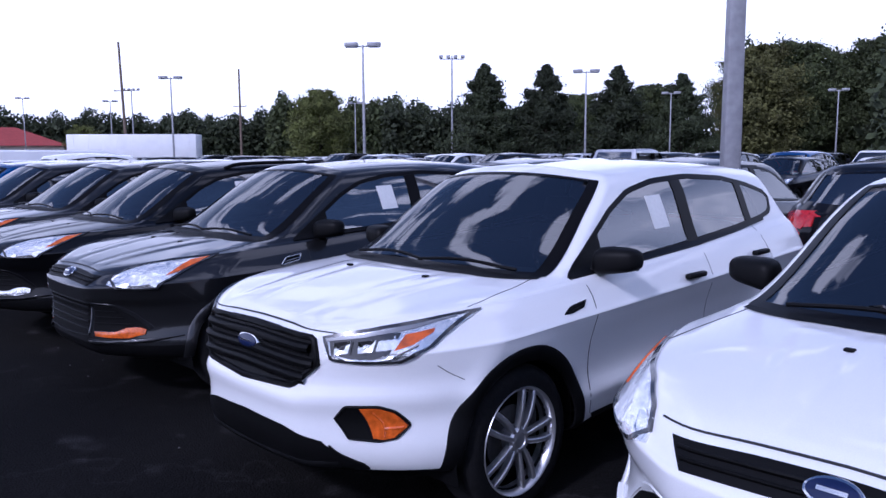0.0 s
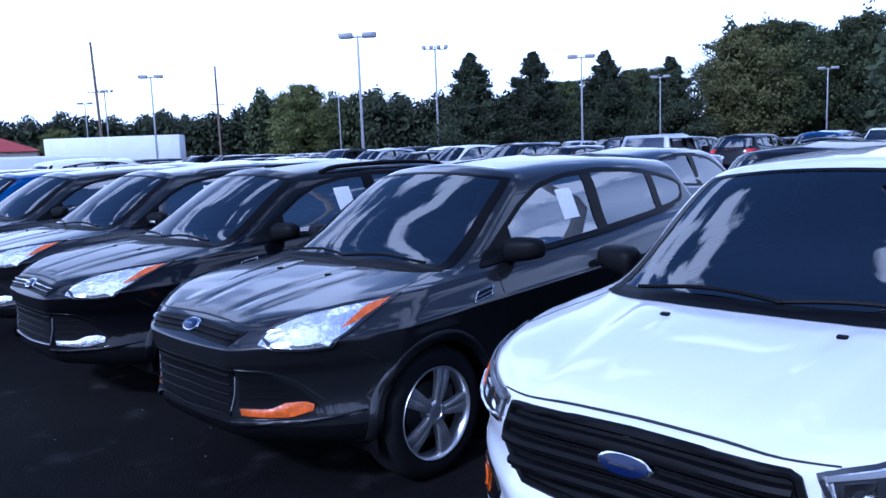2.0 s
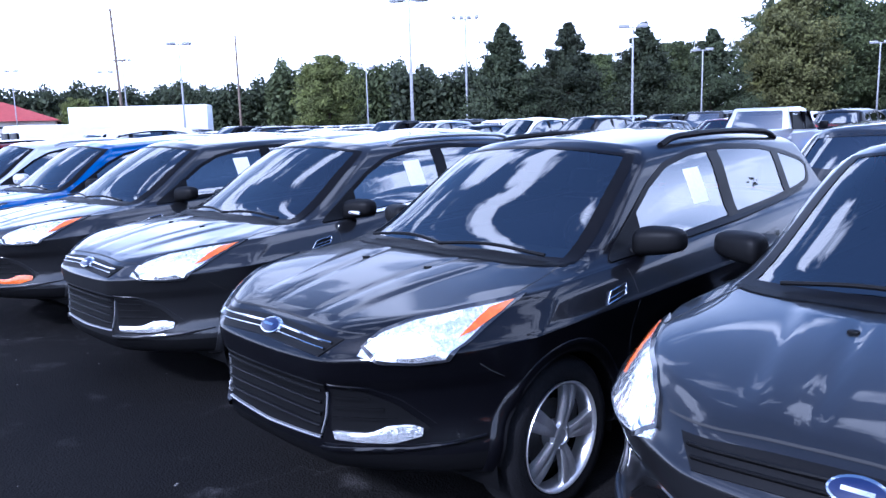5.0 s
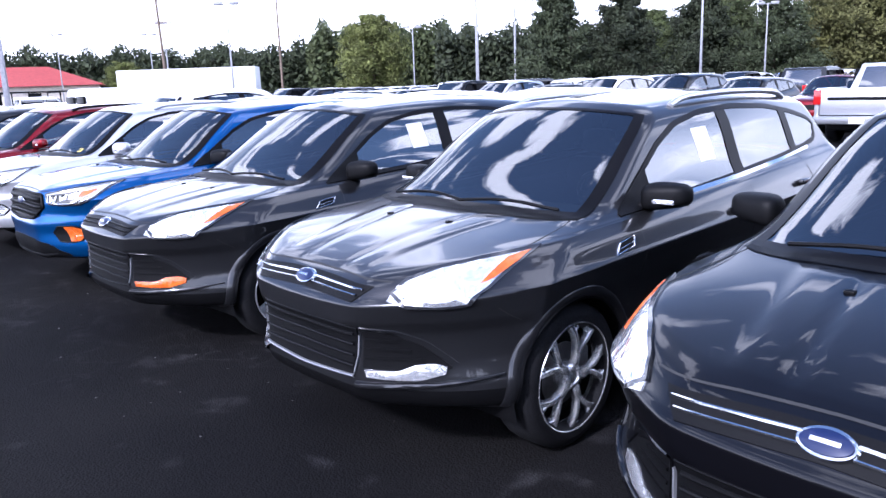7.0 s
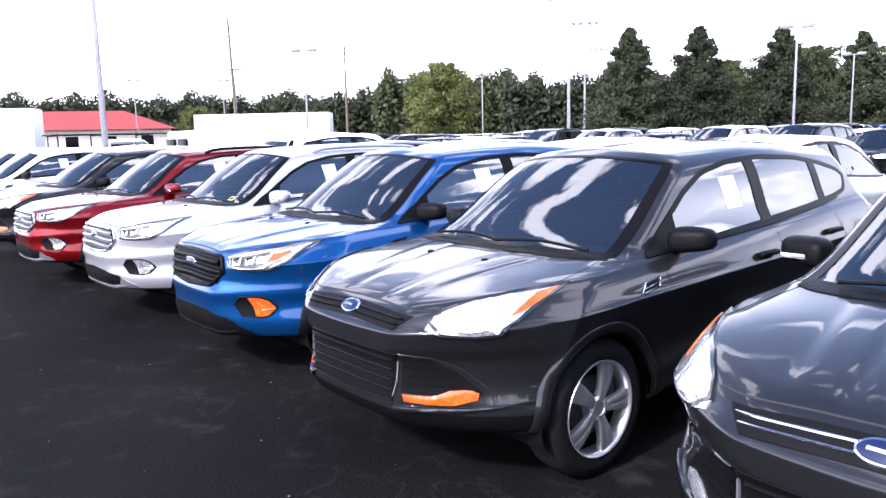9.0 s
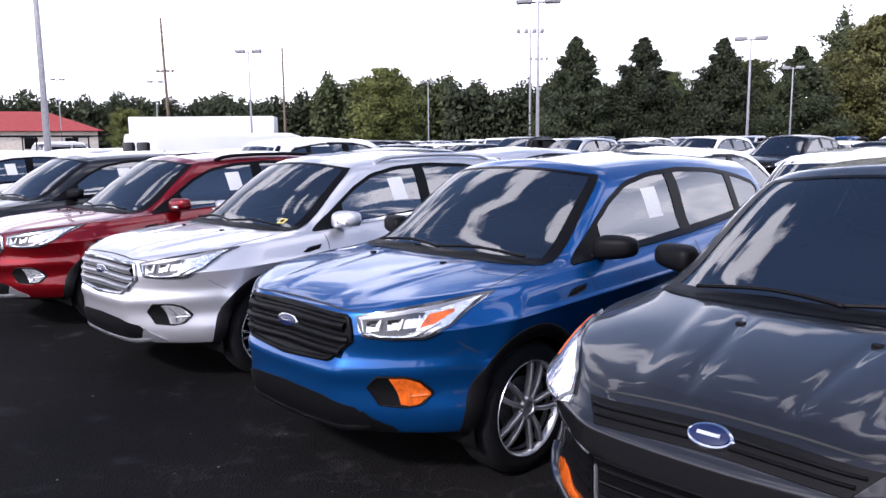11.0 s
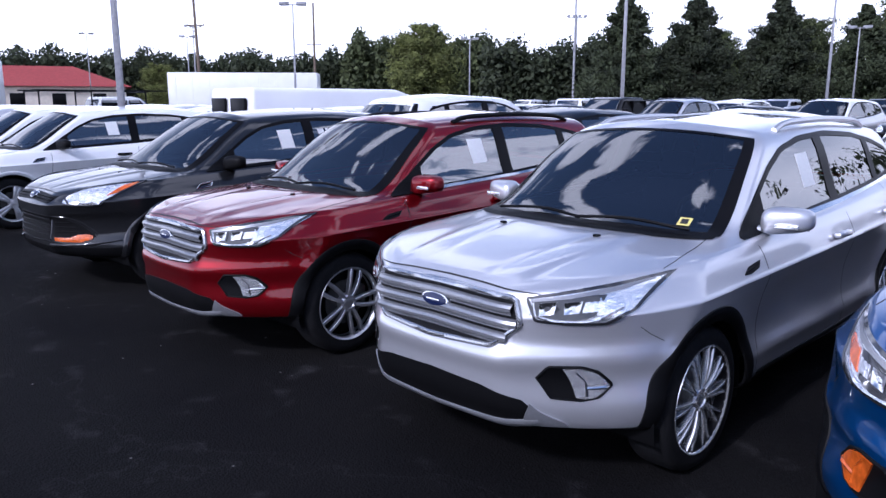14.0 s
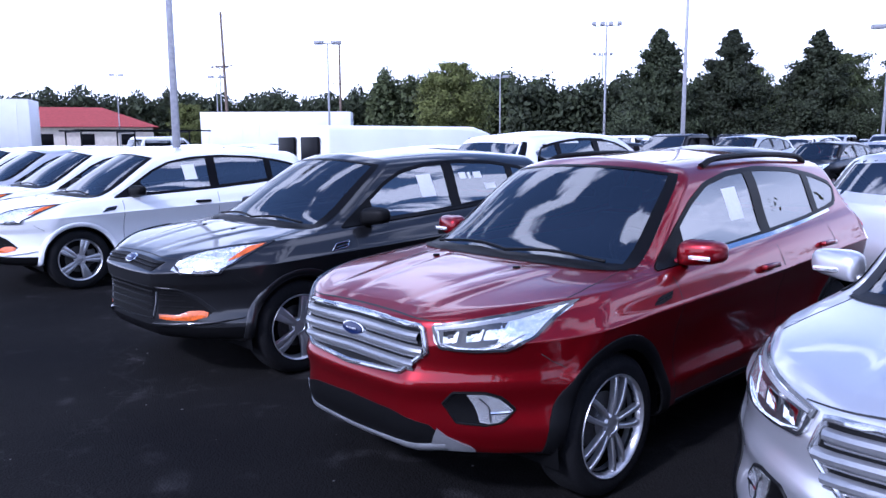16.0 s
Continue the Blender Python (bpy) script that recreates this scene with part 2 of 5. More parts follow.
def flipped(geo):
    v, f = geo
    return [(-x, y, z) for x, y, z in v], [list(reversed(q)) for q in f]


def moved(geo, m):
    return [tuple(m @ Vector(v)) for v in geo[0]], geo[1]


def tube(points, radius, sides=8, closed=False, squash=1.0):
    """A round bar along points; radius is a number or one a point."""
    pts = [Vector(p) for p in points]
    n = len(pts)
    V, F = [], []
    for i, p in enumerate(pts):
        a = pts[(i - 1) % n] if closed or i else pts[0]
        b = pts[(i + 1) % n] if closed or i < n - 1 else pts[-1]
        d = (b - a).normalized()
        side = d.cross(Vector((0, 0, 1)))
        side = Vector((1, 0, 0)) if side.length < 0.05 else side.normalized()
        up = side.cross(d)
        r = radius[i] if isinstance(radius, (list, tuple)) else radius
        for k in range(sides):
            t = 2 * math.pi * k / sides
            V.append(tuple(p + side * math.cos(t) * r + up * math.sin(t) * r * squash))
    for i in range(n if closed else n - 1):
        j = (i + 1) % n
        for k in range(sides):
            q = (k + 1) % sides
            F.append([i * sides + k, i * sides + q, j * sides + q, j * sides + k])
    if not closed:
        F.append(list(range(sides))[::-1])
        F.append([(n - 1) * sides + k for k in range(sides)])
    return V, F


def revolve(profile, sides=40):
    """A shape turned about the x axis from (x, radius) pairs."""
    V, F = [], []
    for x, r in profile:
        for k in range(sides):
            t = 2 * math.pi * k / sides
            V.append((x, r * math.cos(t), r * math.sin(t)))
    for i in range(len(profile) - 1):
        for k in range(sides):
            q = (k + 1) % sides
            F.append([i * sides + k, i * sides + q, (i + 1) * sides + q, (i + 1) * sides + k])
    return V, F


# ---- ground ----
gm = bmesh.new()
bmesh.ops.create_grid(gm, x_segments=40, y_segments=40, size=1500)
ground = part("ground", gm, MAT["asphalt"], None, smooth=False)
tagged(ground, "dark worn asphalt of a car lot with pale patches", "ground", kind="structure")


# ---- the compact SUV: one surface in (v, s), v from sill to roof centre ----
def pchip(keys):
    xs = [k[0] for k in keys]
    ys = [k[1] for k in keys]
    n = len(xs)
    d = [(ys[i + 1] - ys[i]) / (xs[i + 1] - xs[i]) for i in range(n - 1)]
    m = [d[0]] + [0 if d[i - 1] * d[i] <= 0 else 2 * d[i - 1] * d[i] / (d[i - 1] + d[i]) for i in range(1, n - 1)] + [d[-1]]

    def f(x):
        if x <= xs[0]:
            return ys[0]
        if x >= xs[-1]:
            return ys[-1]
        i = max(k for k in range(n - 1) if xs[k] <= x)
        h = xs[i + 1] - xs[i]
        t = (x - xs[i]) / h
        return ((1 + 2 * t) * (1 - t) ** 2 * ys[i] + t * (1 - t) ** 2 * h * m[i] + t * t * (3 - 2 * t) * ys[i + 1] + t * t * (t - 1) * h * m[i + 1])
    return f


def profiles(gen):
    older = gen == "older"
    p = {}
    p["zf"] = [(0, .30 if older else .285), (1, .35 if older else .332), (2, .43), (3, .55), (4, .68), (5, .79), (6, .865 if older else .885), (7, .905 if older else .925), (7.25, .955 if older else .968), (7.5, .995 if older else 1.0), (7.75, 1.025), (8, 1.045), (8.5, 1.315), (9, 1.525), (9.5, 1.565), (10, 1.575)]
    p["zc"] = [(0, .29), (1, .335), (2, .43), (3, .56), (4, .70), (5, .84), (6, .935), (7, .985), (8, 1.035), (9, 1.475), (9.5, 1.54), (10, 1.56)]
    p["zs"] = [(0, .25), (1, .31), (2, .44), (3, .60), (4, .78), (5, .95), (6, 1.06), (7, 1.12), (8, 1.17), (9, 1.47), (9.5, 1.53), (10, 1.55)]
    p["zr"] = [(0, .28), (1, .34), (2, .46), (3, .60), (4, .76), (5, .90), (6, 1.0), (7, 1.06), (8, 1.11), (9, 1.50), (10, 1.54)]
    nose = [(3, .045), (3.85, .052), (4.15, .022), (4.85, .018), (5.2, .045), (6, .10)] if older else [(3, .032), (3.5, .018), (4.1, .055), (5, .075), (6, .10)]
    p["yf"] = [(0, .22), (1, .075), (2, .038), *nose, (7, .18), (7.25, .39), (7.5, .61), (7.75, .83 if older else .85), (8, 1.005 if older else 1.05), (8.5, 1.43 if older else 1.45), (9, 1.80), (9.5, 1.92), (10, 2.0)]
    p["A"] = [(0, .30), (1, .36), (2, .38), (3, .40), (4, .38), (5, .33), (6, .28), (7, .24), (7.5, .16), (8, .09), (9, .07), (10, 0)]
    p["B"] = [(0, .14), (1, .14), (3, .15), (4, .20), (5, .33), (6, .46), (7, .46), (7.5, .30), (8, .12 if older else .17), (9, .07), (10, 0)]
    p["w"] = [(0, .78), (1, .875), (2, .886), (3, .868), (4, .883), (4.6, .906), (4.92, .918), (5, .921), (5.08, .914), (5.5, .892), (6, .872), (7, .838), (7.5, .82), (8, .785), (8.5, .715), (9, .615), (9.3, .52), (9.6, .3), (10, 0)]
    p["yr"] = [(0, 4.36), (1, 4.44), (2, 4.49), (3, 4.52), (4, 4.49), (5, 4.46), (7, 4.42), (8, 4.38), (9, 4.02), (10, 3.9)]
    p["Ar"] = [(0, .14), (8, .12), (9, .07), (10, 0)]
    p["Br"] = [(0, .30), (7, .30), (8, .26), (9, .10), (10, 0)]
    return {k: pchip(v) for k, v in p.items()}


class Shell:
    """The body's surface: front(v, u), side(v, t), rear(v, u) on the car's left half (x > 0)."""

    def __init__(self, gen):
        self.gen = gen
        self.p = profiles(gen)
        self.memo = {}

    def row(self, v):
        k = round(v, 5)
        if k not in self.memo:
            self.memo[k] = {n: f(v) for n, f in self.p.items()}
        return self.memo[k]

    def front(self, v, u):
        q, a = self.row(v), abs(u)
        x = q["w"] * u
        bend = a ** 2
        if v < 7.3:
            kink = .024 * math.log1p(math.exp(min(40, (a - .44) / .024))) / .56
            bend += min(1, (7.3 - v) / .5) * (.24 * a ** 2 + .76 * kink - a ** 2)
        y = q["yf"] + q["A"] * bend + q["B"] * a ** 8
        z = q["zf"] + (q["zc"] - q["zf"]) * a ** 2.2
        if 6.9 < v < 8:
            k = max(0.0, min(1.0, (v - 6.9) * 4, (8 - v) * 5))
            g = (v - 7)
            if self.gen == "older":
                z += 0.009 * k / (1 + math.exp(-((0.30 + 0.16 * g) - abs(x)) / 0.010))
                z -= 0.007 * k * math.exp(-((abs(x) - (0.15 + 0.11 * g)) / 0.022) ** 2)
            else:
                z += 0.012 * k / (1 + math.exp(-((0.36 + 0.12 * g) - abs(x)) / 0.014))
                z -= 0.004 * k * math.exp(-((abs(x) - (0.19 + 0.12 * g)) / 0.03) ** 2)
        return Vector((x, y, z))

    def side(self, v, t):
        q = self.row(v)
        y0, y1 = q["yf"] + q["A"] + q["B"], q["yr"] - q["Ar"] - q["Br"]
        y = y0 + (y1 - y0) * t
        z = q["zc"] + (q["zs"] - q["zc"]) * t
        if v > 8:
            z += (0.02 + 0.028 * (v - 8) / 2) * math.sin(math.pi * t) * min(1, (v - 8))
        x = q["w"] * (1 + 0.018 * math.sin(math.pi * min(1, t * 1.02)))
        tuck = max(0.0, min(1.0, (t - .22) / .08, (.80 - t) / .08))
        if v < 4.9:
            x -= tuck * (.008 * math.exp(-((v - 3.9) / .75) ** 2) + .026 * max(0.0, 1 - v / 2.4))
            x += tuck * .012 * math.exp(-((v - 2.25) / .28) ** 2)
        if v < 7:
            for yw in (0.905, 3.6):
                r = math.hypot(y - yw, z - 0.345)
                x += 0.014 * math.exp(-((r - 0.42) / 0.07) ** 2)
        return Vector((x, y, z))

    def rear(self, v, u):
        q = self.row(v)
        return Vector((q["w"] * u, q["yr"] - q["Ar"] * u ** 2 - q["Br"] * u ** 8, q["zr"] + (q["zs"] - q["zr"]) * u ** 2))


def catch(polyline, n):
    """n points at even steps along a 2D polyline."""
    pts = [Vector((*p, 0)) for p in polyline]
    d = [0]
    for a, b in zip(pts, pts[1:]):
        d.append(d[-1] + (b - a).length)
    out = []
    for i in range(n):
        s = d[-1] * i / (n - 1)
        k = max(j for j in range(len(d) - 1) if d[j] <= s + 1e-9)
        f = (s - d[k]) / max(1e-9, d[k + 1] - d[k])
        p = pts[k].lerp(pts[k + 1], min(1, f))
        out.append((p.x, p.y))
    return out


def inside(poly, x, y):
    hit = False
    for (x0, y0), (x1, y1) in zip(poly, poly[1:] + poly[:1]):
        if (y0 > y) != (y1 > y) and x < (x1 - x0) * (y - y0) / (y1 - y0) + x0:
            hit = not hit
    return hit


def shrink(poly, d):
    """The polygon set in by d (counter-clockwise or clockwise alike)."""
    area = sum(a[0] * b[1] - b[0] * a[1] for a, b in zip(poly, poly[1:] + poly[:1]))
    s = 1 if area > 0 else -1
    out = []
    n = len(poly)
    for i in range(n):
        a, b, c = Vector(poly[i - 1]), Vector(poly[i]), Vector(poly[(i + 1) % n])
        t = ((b - a).normalized() + (c - b).normalized())
        t = t.normalized() if t.length > 1e-6 else (c - b).normalized()
        out.append((b.x - t.y * d * s, b.y + t.x * d * s))
    return out


class Draper:
    """Lays patches and strips on a body by looking at it from the front, the side or above."""

    def __init__(self, verts, faces):
        from mathutils.bvhtree import BVHTree
        self.tree = BVHTree.FromPolygons(verts, faces)

    def drop(self, view, a, b):
        o, d = {"front": (Vector((a, -3, b)), Vector((0, 1, 0))), "side": (Vector((4, a, b)), Vector((-1, 0, 0))),
                "top": (Vector((a, b, 5)), Vector((0, 0, -1))), "back": (Vector((a, 9, b)), Vector((0, -1, 0)))}[view]
        p, n, _, _ = self.tree.ray_cast(o, d)
        if p is None:
            p, n, _, _ = self.tree.find_nearest({"front": Vector((a, .3, b)), "side": Vector((.85, a, b)), "top": Vector((a, b, 1)), "back": Vector((a, 4.4, b))}[view])
        if n.dot(d) > 0:
            n = -n
        return p, n

    def patch(self, view, upper, lower, n=16, m=5, off=0.004, skirt=0.008, dome=0.0):
        up, lo = catch(upper, n), catch(lower, n)
        V, F = [], []
        N = []
        for j in range(m):
            f = j / (m - 1)
            for i in range(n):
                a = up[i][0] * (1 - f) + lo[i][0] * f
                b = up[i][1] * (1 - f) + lo[i][1] * f
                p, nn = self.drop(view, a, b)
                bulge = dome * math.sin(math.pi * i / (n - 1)) * math.sin(math.pi * f)
                V.append(p + nn * (off + bulge))
                N.append(nn)
        for j in range(m - 1):
            for i in range(n - 1):
                F.append([j * n + i, j * n + i + 1, (j + 1) * n + i + 1, (j + 1) * n + i])
        if skirt:
            loop = [i for i in range(n)] + [j * n + n - 1 for j in range(1, m)] + [(m - 1) * n + i for i in range(n - 2, -1, -1)] + [j * n for j in range(m - 2, 0, -1)]
            k = len(V)
            for q in loop:
                V.append(V[q] - N[q] * (off + skirt))
            c = len(loop)
            for i in range(c):
                F.append([loop[i], k + i, k + (i + 1) % c, loop[(i + 1) % c]])
        V = [tuple(v) for v in V]
        if view in ("front",):
            F = [f[::-1] for f in F]
        return V, F

    def strip(self, view, line, width, off=0.004, closed=False, n=None, thick=True, round_top=False):
        """A band laid along a line; round_top gives it a half-oval section."""
        pts = catch(line + line[:1] if closed else line, n or max(8, len(line) * 3))
        if closed:
            pts = pts[:-1]
        V, F = [], []
        c = len(pts)
        for i, q in enumerate(pts):
            a = Vector(pts[i - 1] if closed or i else pts[0])
            b = Vector(pts[(i + 1) % c] if closed or i < c - 1 else pts[-1])
            t = (b - a).normalized()
            ww = width[min(len(width) - 1, int(i / c * len(width)))] if isinstance(width, list) else width
            ends = []
            if round_top:
                for s, h in ((-.5, -.004), (-.46, off * .45), (-.3, off * .85), (0, off), (.3, off * .85), (.46, off * .45), (.5, -.004)):
                    p, nn = self.drop(view, q[0] - t.y * ww * s, q[1] + t.x * ww * s)
                    V.append(tuple(p + nn * h))
                continue
            for s in (-.5, .5):
                p, nn = self.drop(view, q[0] - t.y * ww * s, q[1] + t.x * ww * s)
                ends.append((p, nn))
            rows = [ends[0][0] - ends[0][1] * .004, ends[0][0] + ends[0][1] * off, ends[1][0] + ends[1][1] * off, ends[1][0] - ends[1][1] * .004] if thick else [ends[0][0] + ends[0][1] * off, ends[1][0] + ends[1][1] * off]
            V += [tuple(r) for r in rows]
        k = 7 if round_top else 4 if thick else 2
        for i in range(c if closed else c - 1):
            j = (i + 1) % c
            for e in range(k - 1):
                F.append([i * k + e, j * k + e, j * k + e + 1, i * k + e + 1])
        return V, F


def shell_grid(sh, fine):
    nf, ns, nr = (40, 64, 14) if fine else (12, 22, 6)
    vs = []
    for a, b, n in ((0, 4.5, 24 if fine else 7), (4.5, 5.4, 15 if fine else 3), (5.4, 7, 9 if fine else 3), (7, 8, 20 if fine else 5), (8, 9, 18 if fine else 5), (9, 10, 9 if fine else 4)):
        vs += [a + (b - a) * i / n for i in range(n)]
    vs.append(10)
    cols = [("f", (i / nf) ** 0.8) for i in range(nf)] + [("s", i / ns) for i in range(ns)] + [("r", 1 - i / nr) for i in range(nr + 1)]
    rows = []
    for v in vs:
        rows.append([sh.front(v, c[1]) if c[0] == "f" else sh.side(v, c[1]) if c[0] == "s" else sh.rear(v, c[1]) for c in cols])
    return vs, cols, rows


def spoke(a0, a1, r0, r1, w0, w1, x0, x1, n=5):
    """One tapered, round-topped spoke from angle a0 at radius r0 to angle a1 at radius r1."""
    V, F = [], []
    for i in range(n + 1):
        f = i / n
        r, ang, wd = r0 + (r1 - r0) * f, a0 + (a1 - a0) * f, w0 + (w1 - w0) * f
        x = x0 + (x1 - x0) * f + .010 * math.sin(math.pi * f)
        t = Vector((0, -math.sin(ang), math.cos(ang)))
        c = Vector((0, math.cos(ang), math.sin(ang))) * r
        for dx, e in ((-.032, -1), (-.004, -.92), (0, -.6), (0, .6), (-.004, .92), (-.032, 1)):
            V.append(tuple(c + t * wd * e + Vector((x + dx, 0, 0))))
    for i in range(n):
        for e in range(5):
            F.append([i * 6 + e, i * 6 + e + 1, i * 6 + e + 7, i * 6 + e + 6])
    return V, F


def rim_geo(kind):
    """An alloy wheel about the x axis: 0 five broad grooved spokes, 1 five forked spokes, 2 five twin spokes, 3 ten slim split spokes."""
    R = (.242, .262, .250, .258)[kind]
    geos = [revolve([(.03, R - .022), (.098, R - .006), (.108, R - .001), (.113, R - .003), (.111, R - .007), (.096, R - .017), (.05, R - .024), (.03, R - .024)], 48)]
    rim = R - .016
    step = 2 * math.pi / 5
    for k in range(5):
        a = k * step
        if kind == 0:
            for s in (-1, 1):
                geos.append(spoke(a + s * .16, a + s * .115, .045, rim, .015, .027, .100, .098))
            geos.append(spoke(a, a, .05, rim, .010, .012, .086, .086, 3))
        elif kind == 1:
            geos.append(spoke(a, a, .04, .125, .024, .019, .096, .104, 3))
            for s in (-1, 1):
                geos.append(spoke(a + s * .06, a + s * .36, .118, rim, .013, .017, .104, .100, 4))
                geos.append(spoke(a + s * .30, a + s * .16, .205, rim, .010, .012, .098, .096, 2))
        elif kind == 2:
            for s in (-1, 1):
                geos.append(spoke(a + s * .30, a + s * .17, .045, rim, .011, .0135, .100, .100))
        else:
            for j in (0, .5):
                b = a + j * step
                for s in (-1, 1):
                    geos.append(spoke(b + s * .05, b + s * .105, .045, rim, .0065, .0085, .098, .100))
    geos.append(revolve([(.0, .064), (.090, .064), (.101, .054), (.104, .036), (.098, .033), (.100, .028), (.100, .0)], 24))
    for k in range(5):
        a = (k + .5) * step
        geos.append(moved(revolve([(.094, .008), (.104, .007), (.104, .0)], 8), Matrix.Translation((0, .047 * math.cos(a), .047 * math.sin(a)))))
    return join(*geos)


def brake_geo():
    """The dark disc and caliper seen between the spokes."""
    disc = revolve([(.030, .150), (.036, .150), (.036, .07), (.05, .06), (.05, .0)], 28)
    caliper = moved(pull(box_data(.02, .062, -.05, .05, -.085, .085, .02)), Matrix.Translation((0, .125, .02)))
    return join(disc, caliper)


def tyre_geo(sides=40):
    return revolve([(-.10, .215), (-.112, .27), (-.105, .32), (-.085, .338), (-.05, .345), (.05, .345), (.085, .338), (.105, .32), (.114, .285), (.108, .25), (.092, .236), (.06, .225)], sides)


def mirror_geo():
    bm = bmesh.new()
    bmesh.ops.create_uvsphere(bm, u_segments=24, v_segments=16, radius=1)
    for v in bm.verts:
        x, y, z = v.co
        f = lambda q, e: math.copysign(abs(q) ** e, q)
        sx = f(x, .55)
        tall = .072 - .012 * sx
        v.co = (sx * .118, f(y, .62) * ((.092 - .022 * sx) if y < 0 else .035) + .012 * sx, f(z, .58) * (tall if z > 0 else tall * .82) + .010 * sx)
    return moved(pull(bm), Matrix.Translation((.925, 1.60, 1.095)))


def seat_geo(x, y, wide=.25, rear=False):
    g = []
    m = Matrix.Translation((x, y, 0))
    g.append(moved(pull(box_data(-wide, wide, -.5, .05, .42, .60, .05)), m))
    g.append(moved(pull(box_data(-wide * .92, wide * .92, -.07, .07, .55, 1.17, .06)), m @ Matrix.Translation((0, 0, 0)) @ pose(0, .12, 0, -14)))
    for hx in ((-wide * .55, wide * .55) if rear else (0,)):
        g.append(moved(pull(box_data(hx - .13, hx + .13, -.05, .05, 1.20, 1.37, .045)), m @ pose(0, .10, 0, -14)))
    return join(*g)


def loft_patch(f, u0, u1, v0, v1, n=18, m=10, off=0.0, sh=None):
    V, F = [], []
    e = .004
    for j in range(m):
        for i in range(n):
            u, v = u0 + (u1 - u0) * i / (n - 1), v0 + (v1 - v0) * j / (m - 1)
            p = f(v, u)
            if off:
                a, b = f(v, u + e) - f(v, u - e), f(v + e, u) - f(v - e, u)
                nn = a.cross(b)
                if nn.length > 0:
                    p = p + nn.normalized() * off
            V.append(tuple(p))
    for j in range(m - 1):
        for i in range(n - 1):
            F.append([j * n + i, j * n + i + 1, (j + 1) * n + i + 1, (j + 1) * n + i])
    return V, F


def disc_patch(dr, view, cx, cz, a, b, off, dome):
    """An oval boss on the body."""
    V, F = [], []
    n = 24
    rings = ((1.0, -.004), (1.0, off * .7), (.93, off), (.5, off + dome * .8), (.02, off + dome))
    p0, n0 = dr.drop(view, cx, cz)
    for s, h in rings:
        for i in range(n):
            t = 2 * math.pi * i / n
            p, nn = dr.drop(view, cx + a * s * math.cos(t), cz + b * s * math.sin(t))
            V.append(tuple(p + n0 * h))
    for j in range(len(rings) - 1):
        for i in range(n):
            q = (i + 1) % n
            F.append([j * n + i, (j + 1) * n + i, (j + 1) * n + q, j * n + q])
    return V, F


DLO_UP = [(1.40, 1.045), (1.62, 1.19), (1.85, 1.335), (2.06, 1.425), (2.35, 1.475), (2.75, 1.495), (3.2, 1.475), (3.55, 1.425), (3.78, 1.37), (3.85, 1.335)]
DLO_LO = [(1.40, 1.035), (2.0, 1.066), (2.6, 1.10), (3.2, 1.145), (3.6, 1.185), (3.80, 1.22), (3.85, 1.30)]


def between(rail, a):
    for (x0, z0), (x1, z1) in zip(rail, rail[1:]):
        if x0 <= a <= x1:
            return z0 + (z1 - z0) * (a - x0) / max(1e-9, x1 - x0)
    return rail[-1][1]


def pane(a0, a1, n=10):
    xs = [a0 + (a1 - a0) * i / n for i in range(n + 1)]
    return [(x, between(DLO_UP, x)) for x in xs], [(x, between(DLO_LO, x)) for x in xs]


